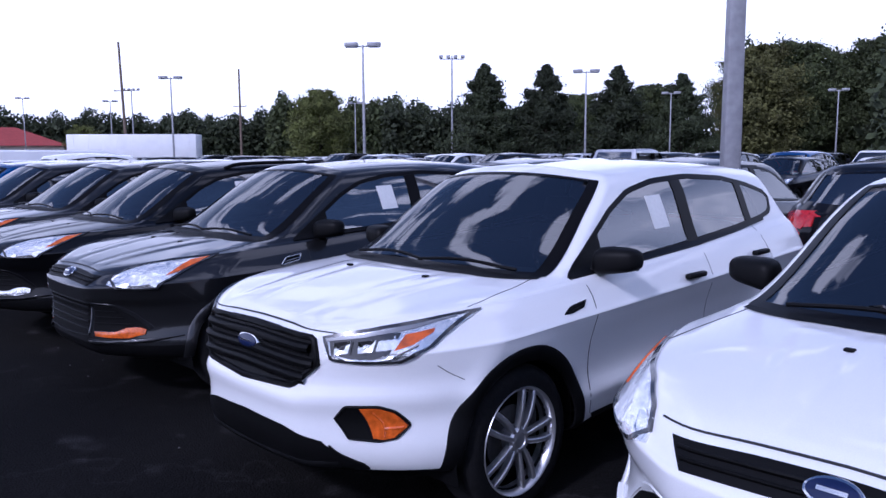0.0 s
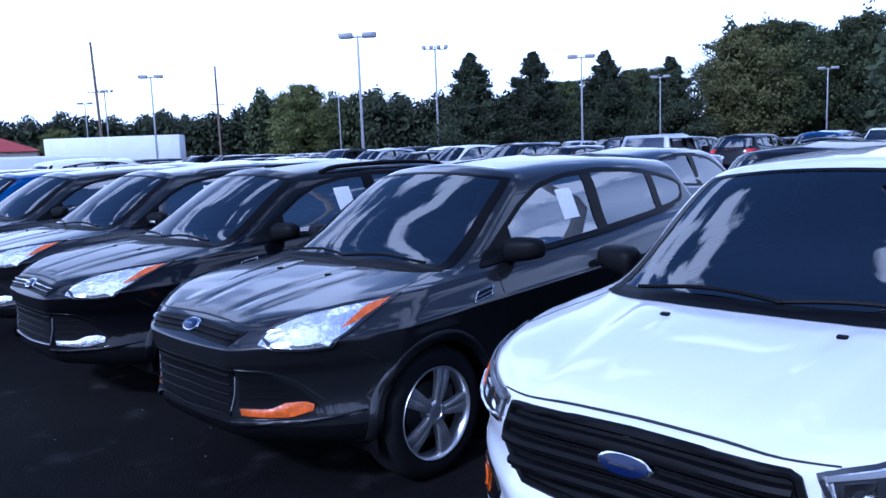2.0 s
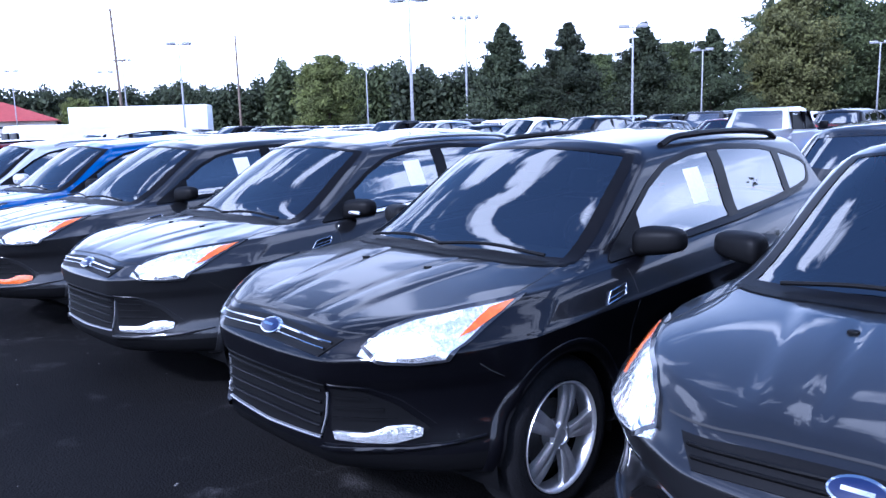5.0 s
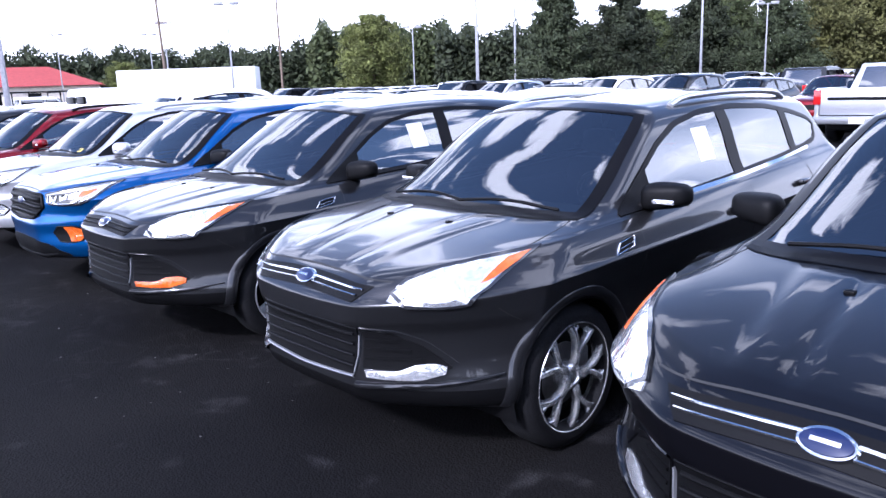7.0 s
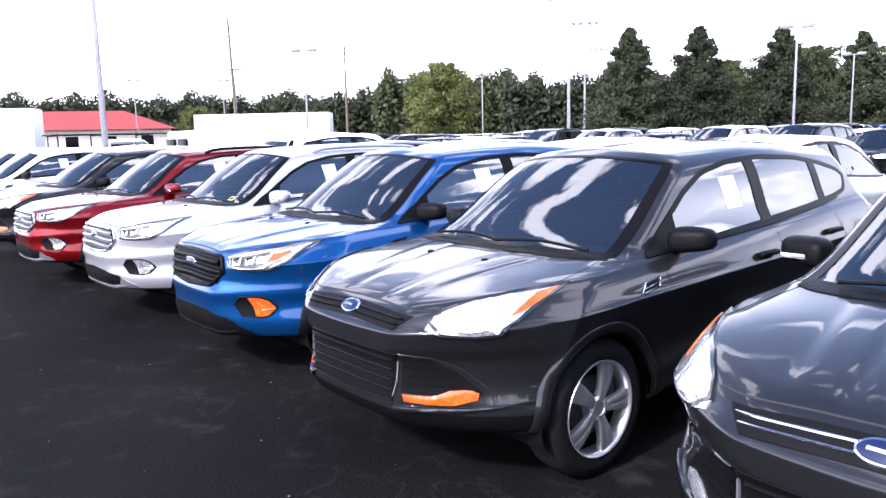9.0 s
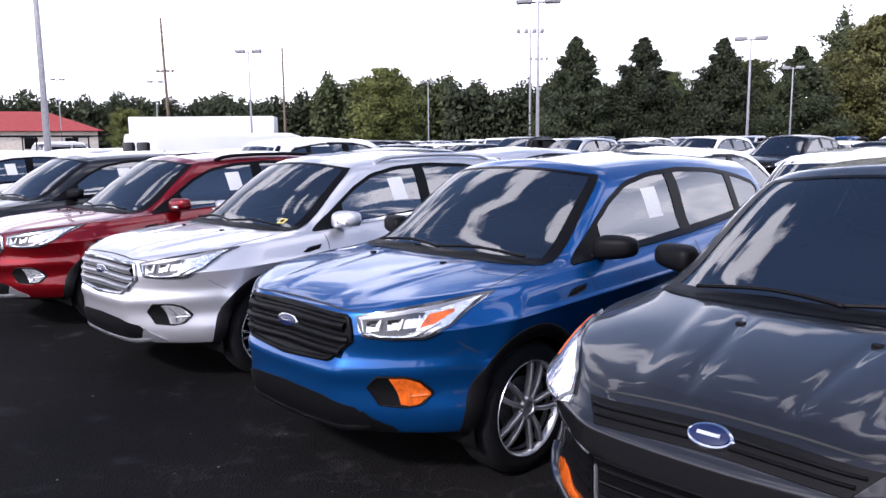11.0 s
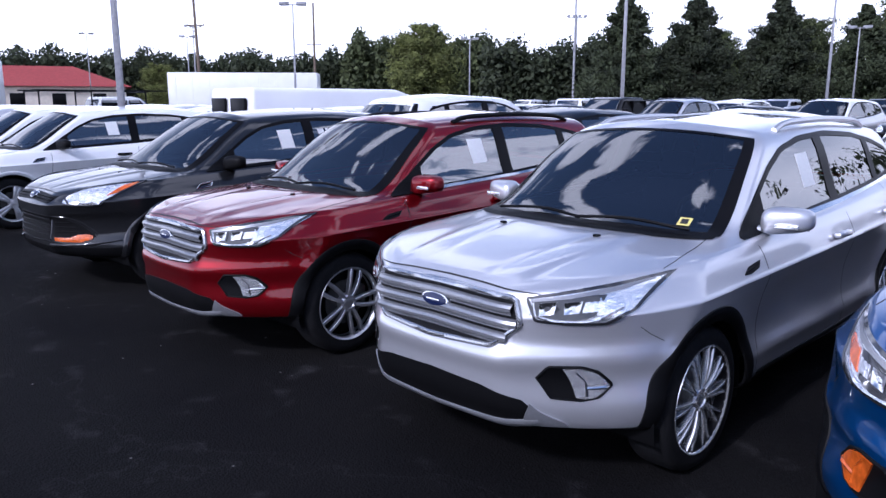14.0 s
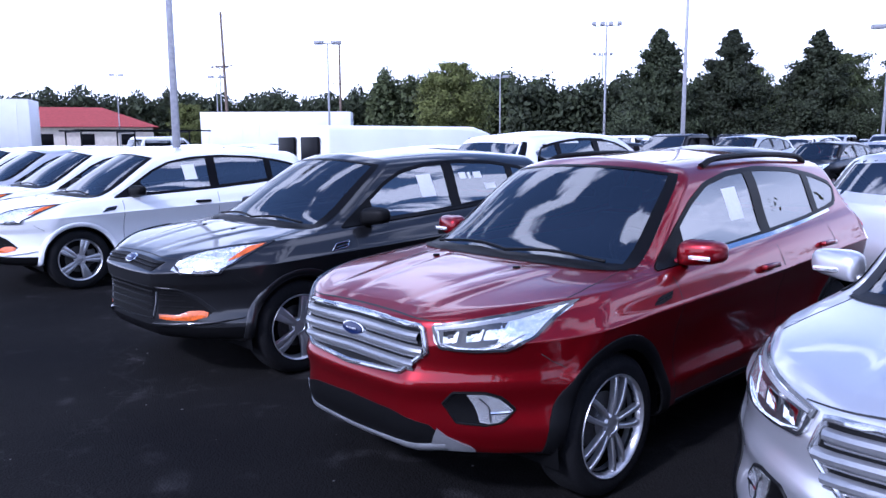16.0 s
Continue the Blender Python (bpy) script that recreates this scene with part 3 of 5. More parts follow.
def suv_parts(gen, fine=True):
    """(name, geometry, material key, label, parent) for every part of one car, its nose at the origin and facing -y."""
    older = gen == "older"
    sh = Shell(gen)
    vs, cols, rows = shell_grid(sh, fine)
    nc = len(cols)
    V = [tuple(p) for r in rows for p in r]
    whole, keep, low = [], [], []
    dlo = shrink(DLO_UP + DLO_LO[::-1][1:-1], .012)
    for j in range(len(vs) - 1):
        for i in range(nc - 1):
            f = [j * nc + i, j * nc + i + 1, (j + 1) * nc + i + 1, (j + 1) * nc + i]
            whole.append(f)
            c = sum((Vector(V[k]) for k in f), Vector()) / 4
            vm = (vs[j] + vs[j + 1]) / 2
            kind, um = cols[i]
            if kind == "f" and um < .885 and 8.05 < vm < 8.95:
                continue
            if kind == "r" and um < .86 and 8.12 < vm < 8.86:
                continue
            if vm > 7.6 and c.x > .5 and inside(dlo, c.y, c.z):
                continue
            if c.x > .55 and any(math.hypot(c.y - yw, c.z - .345) < .404 for yw in (.905, 3.6)):
                continue
            # on the older nose the black rises higher, painting the shadow below the chin
            (low if vm < (1.8 if older and kind == 'f' else .95) else keep).append(f)
    full = join((V, whole), flipped((V, whole)))
    dr = Draper(*full)

    def both(geo):
        return join(geo, flipped(geo))

    def used(faces):
        ids = sorted({k for f in faces for k in f})
        at = {k: n for n, k in enumerate(ids)}
        return [V[k] for k in ids], [[at[k] for k in f] for f in faces]

    P = []
    add = lambda name, geo, mat, label="", parent="": P.append((name, geo, mat, label, parent))
    add("body", both(used(keep)), "paint")
    add("lower_cladding", both(used(low)), "plastic", "black plastic sill and bumper cladding, with painted shade under the chin")
    # glass
    add("windshield", loft_patch(sh.front, -.93, .93, 8.03, 8.975, 24 if fine else 8, 12 if fine else 4, .002), "screen")
    add("rear_window", loft_patch(sh.rear, .88, -.88, 8.10, 8.88, 12, 6, .002), "privacy")
    panes = ((1.42, 2.56, "glass"), (2.60, 3.38, "privacy"), (3.43, 3.85, "privacy")) if fine else ((1.42, 3.85, "privacy"),)
    for a0, a1, mt in panes:
        up, lo = pane(a0, a1)
        g = dr.patch("side", up, lo, 12 if fine else 8, 6 if fine else 3, .001, 0)
        out = (g[0], [f[::-1] for f in g[1]])
        add("side_window", out, mt)
        add("side_window", flipped(out), mt)
    frit = join(loft_patch(sh.front, -.945, .945, 8.0, 8.075, 24, 3, .004), loft_patch(sh.front, -.945, .945, 8.93, 8.985, 24, 3, .004),
                loft_patch(sh.front, .875, .945, 8.0, 8.985, 3, 14, .004), loft_patch(sh.front, -.945, -.875, 8.0, 8.985, 3, 14, .004))
    add("windshield_trim", frit, "gloss_black")
    ring = shrink(DLO_UP + DLO_LO[::-1][1:-1], .006)
    g = dr.strip("side", ring, .028, .004, True, 70 if fine else 26)
    add("window_trim", g, "gloss_black")
    add("window_trim", flipped(g), "gloss_black")
    add("rear_window_trim", join(loft_patch(sh.rear, .93, -.93, 8.04, 8.13, 10, 3, .004), loft_patch(sh.rear, .93, -.93, 8.85, 8.93, 10, 3, .004),
                                 loft_patch(sh.rear, .95, .84, 8.04, 8.93, 3, 6, .004), loft_patch(sh.rear, -.84, -.95, 8.04, 8.93, 3, 6, .004)), "gloss_black")
    for a0, a1 in ((2.54, 2.66), (3.36, 3.45)):
        up, lo = pane(a0, a1, 3)
        g = dr.patch("side", up, lo, 4, 6, .005, 0)
        add("door_pillar", g, "gloss_black")
        add("door_pillar", flipped(g), "gloss_black")
    # wheel arches
    for yw in (.905, 3.6):
        arc = [(yw + .408 * math.cos(t), .345 + .408 * math.sin(t)) for t in [radians(-9 + 198 * i / 24) for i in range(25)]]
        g = dr.strip("side", arc, .052 if older else .075, .012, False, 56 if fine else 14, round_top=fine)
        add("wheel_arch", g, "arch")
        add("wheel_arch", flipped(g), "arch")
        lip = [(yw + .385 * math.cos(t), .345 + .385 * math.sin(t)) for t in [radians(-9 + 198 * i / 24) for i in range(25)]]
        if fine:
            g = dr.strip("side", lip, .020, .006, False, 48)
            add("arch_lip", g, "plastic")
            add("arch_lip", flipped(g), "plastic")
        V2, F2 = [], []
        for i in range(17):
            t = radians(-15 + 210 * i / 16)
            for x in (.50, .86):
                V2.append((x, yw + .40 * math.cos(t), .345 + .40 * math.sin(t)))
        F2 = [[2 * i, 2 * i + 1, 2 * i + 3, 2 * i + 2] for i in range(16)]
        F2.append([2 * i for i in range(17)])
        add("wheel_well", (V2, F2), "plastic")
        add("wheel_well", flipped((V2, F2)), "plastic")
    add("underbody", pull(box_data(-.58, .58, .55, 4.1, .20, .40, .03, 1)), "plastic")
    # lamps
    if older:
        lu, ll = [(.518, .842), (.548, .892), (.625, .934), (.715, .958), (.806, .976)], [(.518, .812), (.59, .798), (.70, .793), (.770, .800), (.797, .850), (.806, .955)]
        amber = [(.774, .952), (.788, .960), (.802, .968)], [(.768, .868), (.790, .885), (.804, .938)]
    else:
        lu, ll = [(.458, .882), (.58, .908), (.71, .938), (.806, .966)], [(.474, .818), (.50, .797), (.61, .790), (.72, .796), (.785, .842), (.812, .948)]
        amber = [(.712, .898), (.740, .905), (.766, .915)], [(.700, .836), (.742, .856), (.770, .900)]
    for s in (1, -1):
        fl = (lambda g: g) if s > 0 else flipped
        add("headlamp", fl(dr.patch("front", lu, ll, 26 if fine else 10, 8 if fine else 3, .007, .012, .004)), "lamp", "clear headlamp with bright reflector")
        if fine:
            add("lamp_bezel", fl(dr.strip("front", lu + ll[::-1][1:-1], .011, .010, True, 60)), "lamp_dark", "", "headlamp")
            add("turn_signal", fl(dr.patch("front", *amber, 10, 5, .0135, .003)), "signal", "turn signal in the lamp's outer end", "headlamp")
            for cx, cz, r in (((.56, .842, .034), (.64, .862, .030)) if older else ((.535, .842, .030), (.615, .850, .028))):
                add("reflector", fl(dr.patch("front", [(cx - r, cz + r * .75), (cx + r * .9, cz + r * 1.05)], [(cx - r * .8, cz - r * .9), (cx + r * .8, cz - r * .6)], 8, 6, .010 if older else .0150, .004, -.006)), "chrome", "", "headlamp")
                if not older:
                    add("reflector_fin", fl(dr.strip("front", [(cx + r * 1.05, cz + r), (cx + r * .98, cz - r * .8)], .007, .0165, n=6)), "lamp_dark", "", "headlamp")
            if not older:
                add("lamp_recess", fl(dr.patch("front", [(.476, .868), (.56, .884), (.66, .905), (.70, .905)], [(.490, .815), (.56, .806), (.64, .808), (.69, .822)], 14, 5, .0105, .003)), "lamp_dark", "", "headlamp")
                add("daylight_strip", fl(dr.strip("front", [(.482, .866), (.497, .812), (.56, .801), (.66, .803), (.72, .822), (.755, .855)], .011, .017, n=24, round_top=True)), "lamp", "", "headlamp")
                add("lamp_band", fl(dr.patch("front", [(.47, .878), (.6, .902), (.72, .932), (.785, .953)], [(.475, .868), (.6, .888), (.72, .916), (.785, .95)], 16, 3, .0135, .003)), "satin", "", "headlamp")
        g = dr.patch("side", [(4.05, 1.06), (4.22, 1.10), (4.38, 1.11)], [(4.05, 1.04), (4.22, .98), (4.38, .94)], 8, 4, .008, .01)
        add("tail_lamp", fl(g), "tail", "red tail lamp")
        g = dr.patch("back", [(.50, 1.07), (.78, 1.09)], [(.52, .97), (.80, .93)], 6, 4, .008, .01)
        add("tail_lamp", fl(g), "tail", "red tail lamp")
    # grilles
    if older:
        add("upper_grille", dr.patch("front", [(-.435, .862), (-.2, .873), (0, .877), (.2, .873), (.435, .862)], [(-.37, .800), (0, .812), (.37, .800)], 24 if fine else 8, 4, .004, .004), "plastic", "black slatted upper grille")
        lg = [(-.375, .685), (0, .695), (.375, .685)], [(-.345, .475), (0, .462), (.345, .475)]
        add("lower_grille", dr.patch("front", *lg, 24 if fine else 6, 6 if fine else 3, .004, .004), "plastic")
    else:
        gu, gl = [(-.458, .775), (-.422, .885), (0, .895), (.422, .885), (.458, .775)], [(-.458, .770), (-.345, .665), (0, .648), (.345, .665), (.458, .770)]
        add("grille", dr.patch("front", gu, gl, 33 if fine else 9, 8 if fine else 3, .003, .004), "plastic")
        lu2, ll2 = [(-.53, .385), (-.47, .452), (-.30, .492), (0, .505), (.30, .492), (.47, .452), (.53, .385)], [(-.53, .380), (-.42, .356), (0, .345), (.42, .356), (.53, .380)]
        add("lower_intake", dr.patch("front", lu2, ll2, 25 if fine else 7, 5, .004, .004), "plastic")
    if not fine:
        return P, sh, dr
    if older:
        for k in range(4):
            if k < 2:
                add("grille_slat", dr.strip("front", [(-.40 + .02 * k, .845 - .022 * k), (0, .857 - .022 * k), (.40 - .02 * k, .845 - .022 * k)], .010, .016, n=22, round_top=True), "slat", "", "upper_grille")
            add("grille_slat", dr.strip("front", [(-.35, .655 - .047 * k), (0, .662 - .047 * k), (.35, .655 - .047 * k)], .018, .018, n=18, round_top=True), "plastic", "", "lower_grille")
        for s in (1, -1):
            add("grille_edge", dr.strip("front", [(s * .378, .655), (s * .372, .56), (s * .352, .485)], .0055, .010, n=12), "satin", "thin bright grille edge")
        add("grille_lip", dr.strip("front", [(-.35, .468), (0, .455), (.35, .468)], .014, .016, n=18, round_top=True), "lip")
        add("badge_rim", disc_patch(dr, "front", 0, .845, .071, .029, .020, .004), "chrome", "chrome oval rim")
        add("badge_face", disc_patch(dr, "front", 0, .845, .063, .0232, .0245, .004), "badge", "blue oval badge")
        add("badge_script", dr.strip("front", [(-.034, .845), (.034, .845)], .008, .031, n=8), "chrome", "", "badge_face")
        iu, il = [(.395, .672), (.50, .662), (.60, .612), (.69, .52)], [(.392, .508), (.50, .502), (.62, .50), (.69, .51)]
        lens = [(.40, .500), (.52, .498), (.575, .528), (.64, .536), (.675, .52)], [(.41, .470), (.50, .462), (.60, .462), (.675, .490)]
    else:
        for k, (z, h) in enumerate(((.845, .41), (.785, .435), (.725, .40))):
            add("grille_bar", dr.strip("front", [(-h, z - .012), (0, z), (h, z - .012)], .042, .030, n=24, round_top=True), "bar", "", "grille")
            add("grille_bar_lip", dr.strip("front", [(-h, z - .037), (0, z - .025), (h, z - .037)], .009, .012, n=20, round_top=True), "bar", "", "grille")
        add("grille_frame", dr.strip("front", shrink(gu + gl[::-1][1:-1], .009), .024, .020, True, 80, round_top=True), "frame", "", "grille")
        add("badge_rim", disc_patch(dr, "front", 0, .806, .088, .036, .026, .004), "chrome", "chrome oval rim")
        add("badge_face", disc_patch(dr, "front", 0, .806, .078, .029, .0305, .004), "badge", "blue oval badge")
        add("badge_script", dr.strip("front", [(-.04, .806), (.04, .806)], .006, .037, n=8), "chrome", "", "badge_face")
        add("skid_trim", join(dr.strip("front", [(-.52, .358), (-.42, .340), (0, .328), (.42, .340), (.52, .358)], .038, .014, n=26, round_top=True),
                              dr.patch("front", [(.495, .440), (.53, .405), (.605, .362)], [(.455, .338), (.53, .338), (.615, .342)], 8, 4, .009, .006),
                              flipped(dr.patch("front", [(.495, .440), (.53, .405), (.605, .362)], [(.455, .338), (.53, .338), (.615, .342)], 8, 4, .009, .006))), "skid")
        iu, il = [(.512, .552), (.555, .606), (.66, .608), (.70, .588), (.738, .53)], [(.512, .548), (.562, .470), (.66, .462), (.71, .476), (.738, .525)]
        lens = [(.600, .600), (.655, .602), (.695, .584), (.73, .53)], [(.640, .475), (.67, .470), (.70, .478), (.73, .52)]
    for s in (1, -1):
        fl = (lambda g: g) if s > 0 else flipped
        add("bumper_intake", fl(dr.patch("front", iu, il, 16, 6, .005, .004)), "plastic")
        add("fog_lamp", fl(dr.patch("front", *lens, 12, 5, .011, .006, .004)), "fog", "", "bumper_intake")
        if not older:
            add("fog_divider", fl(dr.strip("front", [(.636, .588), (.662, .545), (.672, .482)], .012, .017, n=10, round_top=True)), "fog_rib", "", "bumper_intake")
            add("fog_bar", fl(dr.strip("front", [(.668, .515), (.722, .520)], .020, .018, n=8, round_top=True)), "fog_bright", "", "bumper_intake")
            add("fog_surround", fl(dr.strip("front", iu + il[::-1][1:-1], .010, .010, True, 50, round_top=True)), "plastic", "", "bumper_intake")
        if older:
            for k in range(3):
                add("intake_slat", fl(dr.strip("front", [(.40, .635 - .04 * k), (.52 + .04 * k, .632 - .04 * k)], .010, .012, n=8)), "plastic", "", "bumper_intake")
            add("chin_ledge", fl(dr.strip("front", [(.36, .432), (.50, .436), (.64, .444), (.76, .460), (.83, .478)], [.030, .030, .030, .028, .022, .014, .008], .020, n=24, round_top=True)), "paint")
            add("intake_brow", fl(dr.strip("front", [(.395, .685), (.51, .675), (.61, .625), (.70, .53)], .016, .006, n=16)), "paint", "", "bumper_intake")
        # hood edges, door gaps
        add("panel_gap", fl(dr.strip("side", [(1.405, .36), (1.40, .70), (1.42, .96), (1.40, 1.03)], .006, .0015, n=16, thick=False)), "ink")
        add("panel_gap", fl(dr.strip("side", [(2.60, .36), (2.59, .7), (2.60, 1.09)], .006, .0015, n=14, thick=False)), "ink")
        add("panel_gap", fl(dr.strip("side", [(3.30, .62), (3.42, .80), (3.46, .95), (3.40, 1.16)], .006, .0015, n=14, thick=False)), "ink")
        crown = [(0, .893 if older else .912), (.25, .890 if older else .910), (.44, .884 if older else .903), (.50, .884 if older else .900)]
        add("panel_gap", fl(dr.strip("front", crown, .0045, .0012, n=14, thick=False)), "ink")
        add("sill_line", fl(dr.strip("side", [(1.42, .335), (2.2, .345), (3.16, .36)], .035, .008, n=22, round_top=True)), "plastic", "black sill strip under the doors")
        hood_edge = [sh.front(7.05 + .9 * i / 14, .93 - .03 * i / 14) for i in range(15)]
        add("panel_gap", fl(tube([p + Vector((0, 0, .0)) for p in hood_edge], .0022, 5)), "ink")
        add("panel_gap", fl(dr.strip("side", [(.56, .70), (.50, .735), (.455, .77)], .003, .0015, n=8, thick=False)), "ink")
        add("sail_panel", fl(dr.patch("side", [(1.34, 1.030), (1.48, 1.112), (1.68, 1.235)], [(1.34, 1.020), (1.52, 1.028), (1.68, 1.042)], 10, 5, .007, .004)), "plastic")
        add("belt_trim", fl(dr.strip("side", [(1.62, 1.040), (2.6, 1.090), (3.2, 1.134), (3.62, 1.176)], .018, .009, n=28)), "belt")
        if older:
            vent_line = [(1.165, .872), (1.215, .918), (1.345, .935), (1.315, .893)]
            add("fender_vent", fl(dr.patch("side", [(1.172, .875), (1.22, .914), (1.338, .930)], [(1.172, .874), (1.23, .882), (1.315, .896)], 8, 4, .003, .004)), "gloss_black")
            add("vent_trim", fl(dr.strip("side", vent_line, .010, .010, True, 30, round_top=True)), "vent", "", "fender_vent")
            add("vent_bar", fl(dr.strip("side", [(1.20, .893), (1.325, .912)], .007, .008, n=10, round_top=True)), "vent", "", "fender_vent")
        else:
            add("fender_vent", fl(dr.patch("side", [(1.175, .890), (1.23, .918), (1.36, .932)], [(1.175, .886), (1.23, .884), (1.325, .900)], 8, 4, .004, .004)), "plastic")
            add("vent_bar", fl(dr.strip("side", [(1.20, .898), (1.335, .918)], .010, .009, n=10, round_top=True)), "gloss_black", "", "fender_vent")
        for yh, zh in ((2.38, .935), (3.28, .985)):
            p, nn = dr.drop("side", yh, zh)
            bm = box_data(-.012, .03, -.10, .10, -.016, .016, .012, 2)
            add("door_handle", fl(moved(pull(bm), Matrix.Translation(p + nn * .012))), "handle")
        mg = mirror_geo()
        foot = tube([(.79, 1.56, 1.045), (.85, 1.575, 1.050), (.90, 1.59, 1.075)], [.040, .032, .030], 8, False, .55)
        add("side_mirror", fl(join(mg, foot)), "mirror", "")
        add("mirror_lamp", fl(moved(pull(box_data(-.075, .05, -.012, .0, -.012, .012, .005)), Matrix.Translation((.955, 1.512, 1.082)))), "lamp", "", "side_mirror")
        add("mirror_glass", fl(moved(pull(box_data(-.088, .088, 0, .006, -.045, .05, .003, 1)), Matrix.Translation((.925, 1.632, 1.095)))), "chrome", "", "side_mirror")
        # washer jets and wipers
        q = dr.drop("top", .225 if older else .30, .76 if older else .86)[0]
        add("washer_jet", fl(moved(pull(box_data(-.016, .016, -.012, .014, -.004, .010, .004)), Matrix.Translation(q))), "plastic")
    add("cowl_panel", loft_patch(sh.front, -.93, .93, 7.93, 8.02, 24, 4, .004), "plastic", "black cowl below the windshield")
    for u0, u1 in ((.80, .02), (.05, -.72)):
        pts = [sh.front(8.05 + .05 * math.sin(math.pi * i / 10), u0 + (u1 - u0) * i / 10) + Vector((0, -.012, .022)) for i in range(11)]
        add("wiper", tube(pts, .009, 6), "plastic")
    # roof rails
    rail = [sh.side(9.25, .10 + .78 * i / 16) + Vector((.035, 0, .035 * min(1, math.sin(math.pi * min(1, max(0, i / 16))) * 4) - .012)) for i in range(17)]
    for s in (1, -1):
        g = tube(rail, .019, 8, False, 1.0)
        add("roof_rail", g if s > 0 else flipped(g), "rail")
    # cabin
    add("dashboard", pull(box_data(-.68, .68, 1.28, 1.72, .80, .995, .06, 3)), "dash")
    add("steering_wheel", moved(tube([(.18 * math.cos(t), 0, .18 * math.sin(t)) for t in [2 * math.pi * i / 20 for i in range(20)]], .015, 6, True), pose(.37, 1.86, 1.0, 25)), "dash")
    for x in (.37, -.37):
        add("front_seat", seat_geo(x, 2.42), "cabin")
    add("rear_seat", seat_geo(0, 3.35, .58, True), "cabin")
    add("cabin_floor", pull(box_data(-.70, .70, 1.2, 4.2, .36, .43, .02, 1)), "cabin")
    for s in (1, -1):
        d = pull(box_data(.70, .745, 1.45, 4.0, .42, 1.0, .02, 1))
        add("door_card", d if s > 0 else flipped(d), "cabin")
    lin = loft_patch(sh.side, .06, .94, 9.1, 10.0, 14, 6, 0)
    add("headliner", moved(both(lin), Matrix.Translation((0, 0, -.03))), "liner")
    add("interior_mirror", moved(pull(box_data(-.11, .11, -.015, .015, -.03, .03, .014)), Matrix.Translation((0, 1.78, 1.36))), "plastic")
    if not older:
        add("windshield_sticker", loft_patch(sh.front, .690, .765, 8.125, 8.195, 4, 4, .006), "yellow", "yellow sticker with a black square")
        add("sticker_mark", loft_patch(sh.front, .706, .749, 8.138, 8.182, 3, 3, .009), "ink", "", "windshield_sticker")
    else:
        for k, (a, b) in enumerate(((2.72, 2.80), (2.83, 2.86), (2.90, 3.00))):
            add("window_writing", dr.patch("side", [(a, 1.39), (b, 1.392)], [(a + .01, 1.335), (b + .01, 1.337)], 3, 3, .003, .001), "paper", "white marker writing on the glass")
        add("window_writing", dr.patch("side", [(3.02, 1.285), (3.16, 1.29)], [(3.03, 1.235), (3.17, 1.24)], 4, 3, .003, .001), "paper", "white marker writing on the glass")
    add("load_panel", pull(box_data(-.62, .62, 3.62, 4.2, .84, .88, .02, 1)), "cabin")
    # price sheet behind the driver's window
    up = [(2.215, 1.385), (2.375, 1.392)]
    lo = [(2.235, 1.200), (2.395, 1.205)]
    g = dr.patch("side", up, lo, 4, 5, .003, .001)
    add("window_sheet", g, "paper", "white price sheet inside the window")
    return P, sh, dr


KIT = {}
MESHES = {}


def kit(gen, fine=True):
    if (gen, fine) not in KIT:
        KIT[gen, fine] = suv_parts(gen, fine)[0]
    return KIT[gen, fine]


def wheel_mesh(key, geo, mat, sharp=35):
    if key not in MESHES:
        MESHES[key] = smooth_mesh(key[0], *geo(), MAT[mat], True, sharp)
    return MESHES[key]


def add_wheels(car, rim_kind, fine=True, scale=1.0, base=(.905, 3.6), track=.768):
    for s in (1, -1):
        for yw in base:
            m = pose(s * track, yw, .345 * scale, 0, 0, 0 if s > 0 else 180) @ Matrix.Scale(scale, 4)
            # closed black barrel and disc, coloured as the shade behind the spokes
            hub = put("wheel", wheel_mesh(("wheel_shade_back",), lambda: revolve([(-.09, .222), (.0, .222), (.0, .02)], 24), "plastic"), car, "", m)
            put("tyre", wheel_mesh(("tyre", fine), lambda: tyre_geo(40 if fine else 18), "rubber"), hub)
            if fine:
                put("rim", wheel_mesh(("rim", rim_kind), lambda: rim_geo(rim_kind), "polished_alloy" if rim_kind in (1, 3) else "alloy"), hub)
                put("brake", wheel_mesh(("brake",), brake_geo, "brake_iron"), hub)
            else:
                put("rim", wheel_mesh(("rim_plain",), lambda: revolve([(.02, .21), (.07, .20), (.085, .05), (.085, .0)], 14), "alloy"), hub)


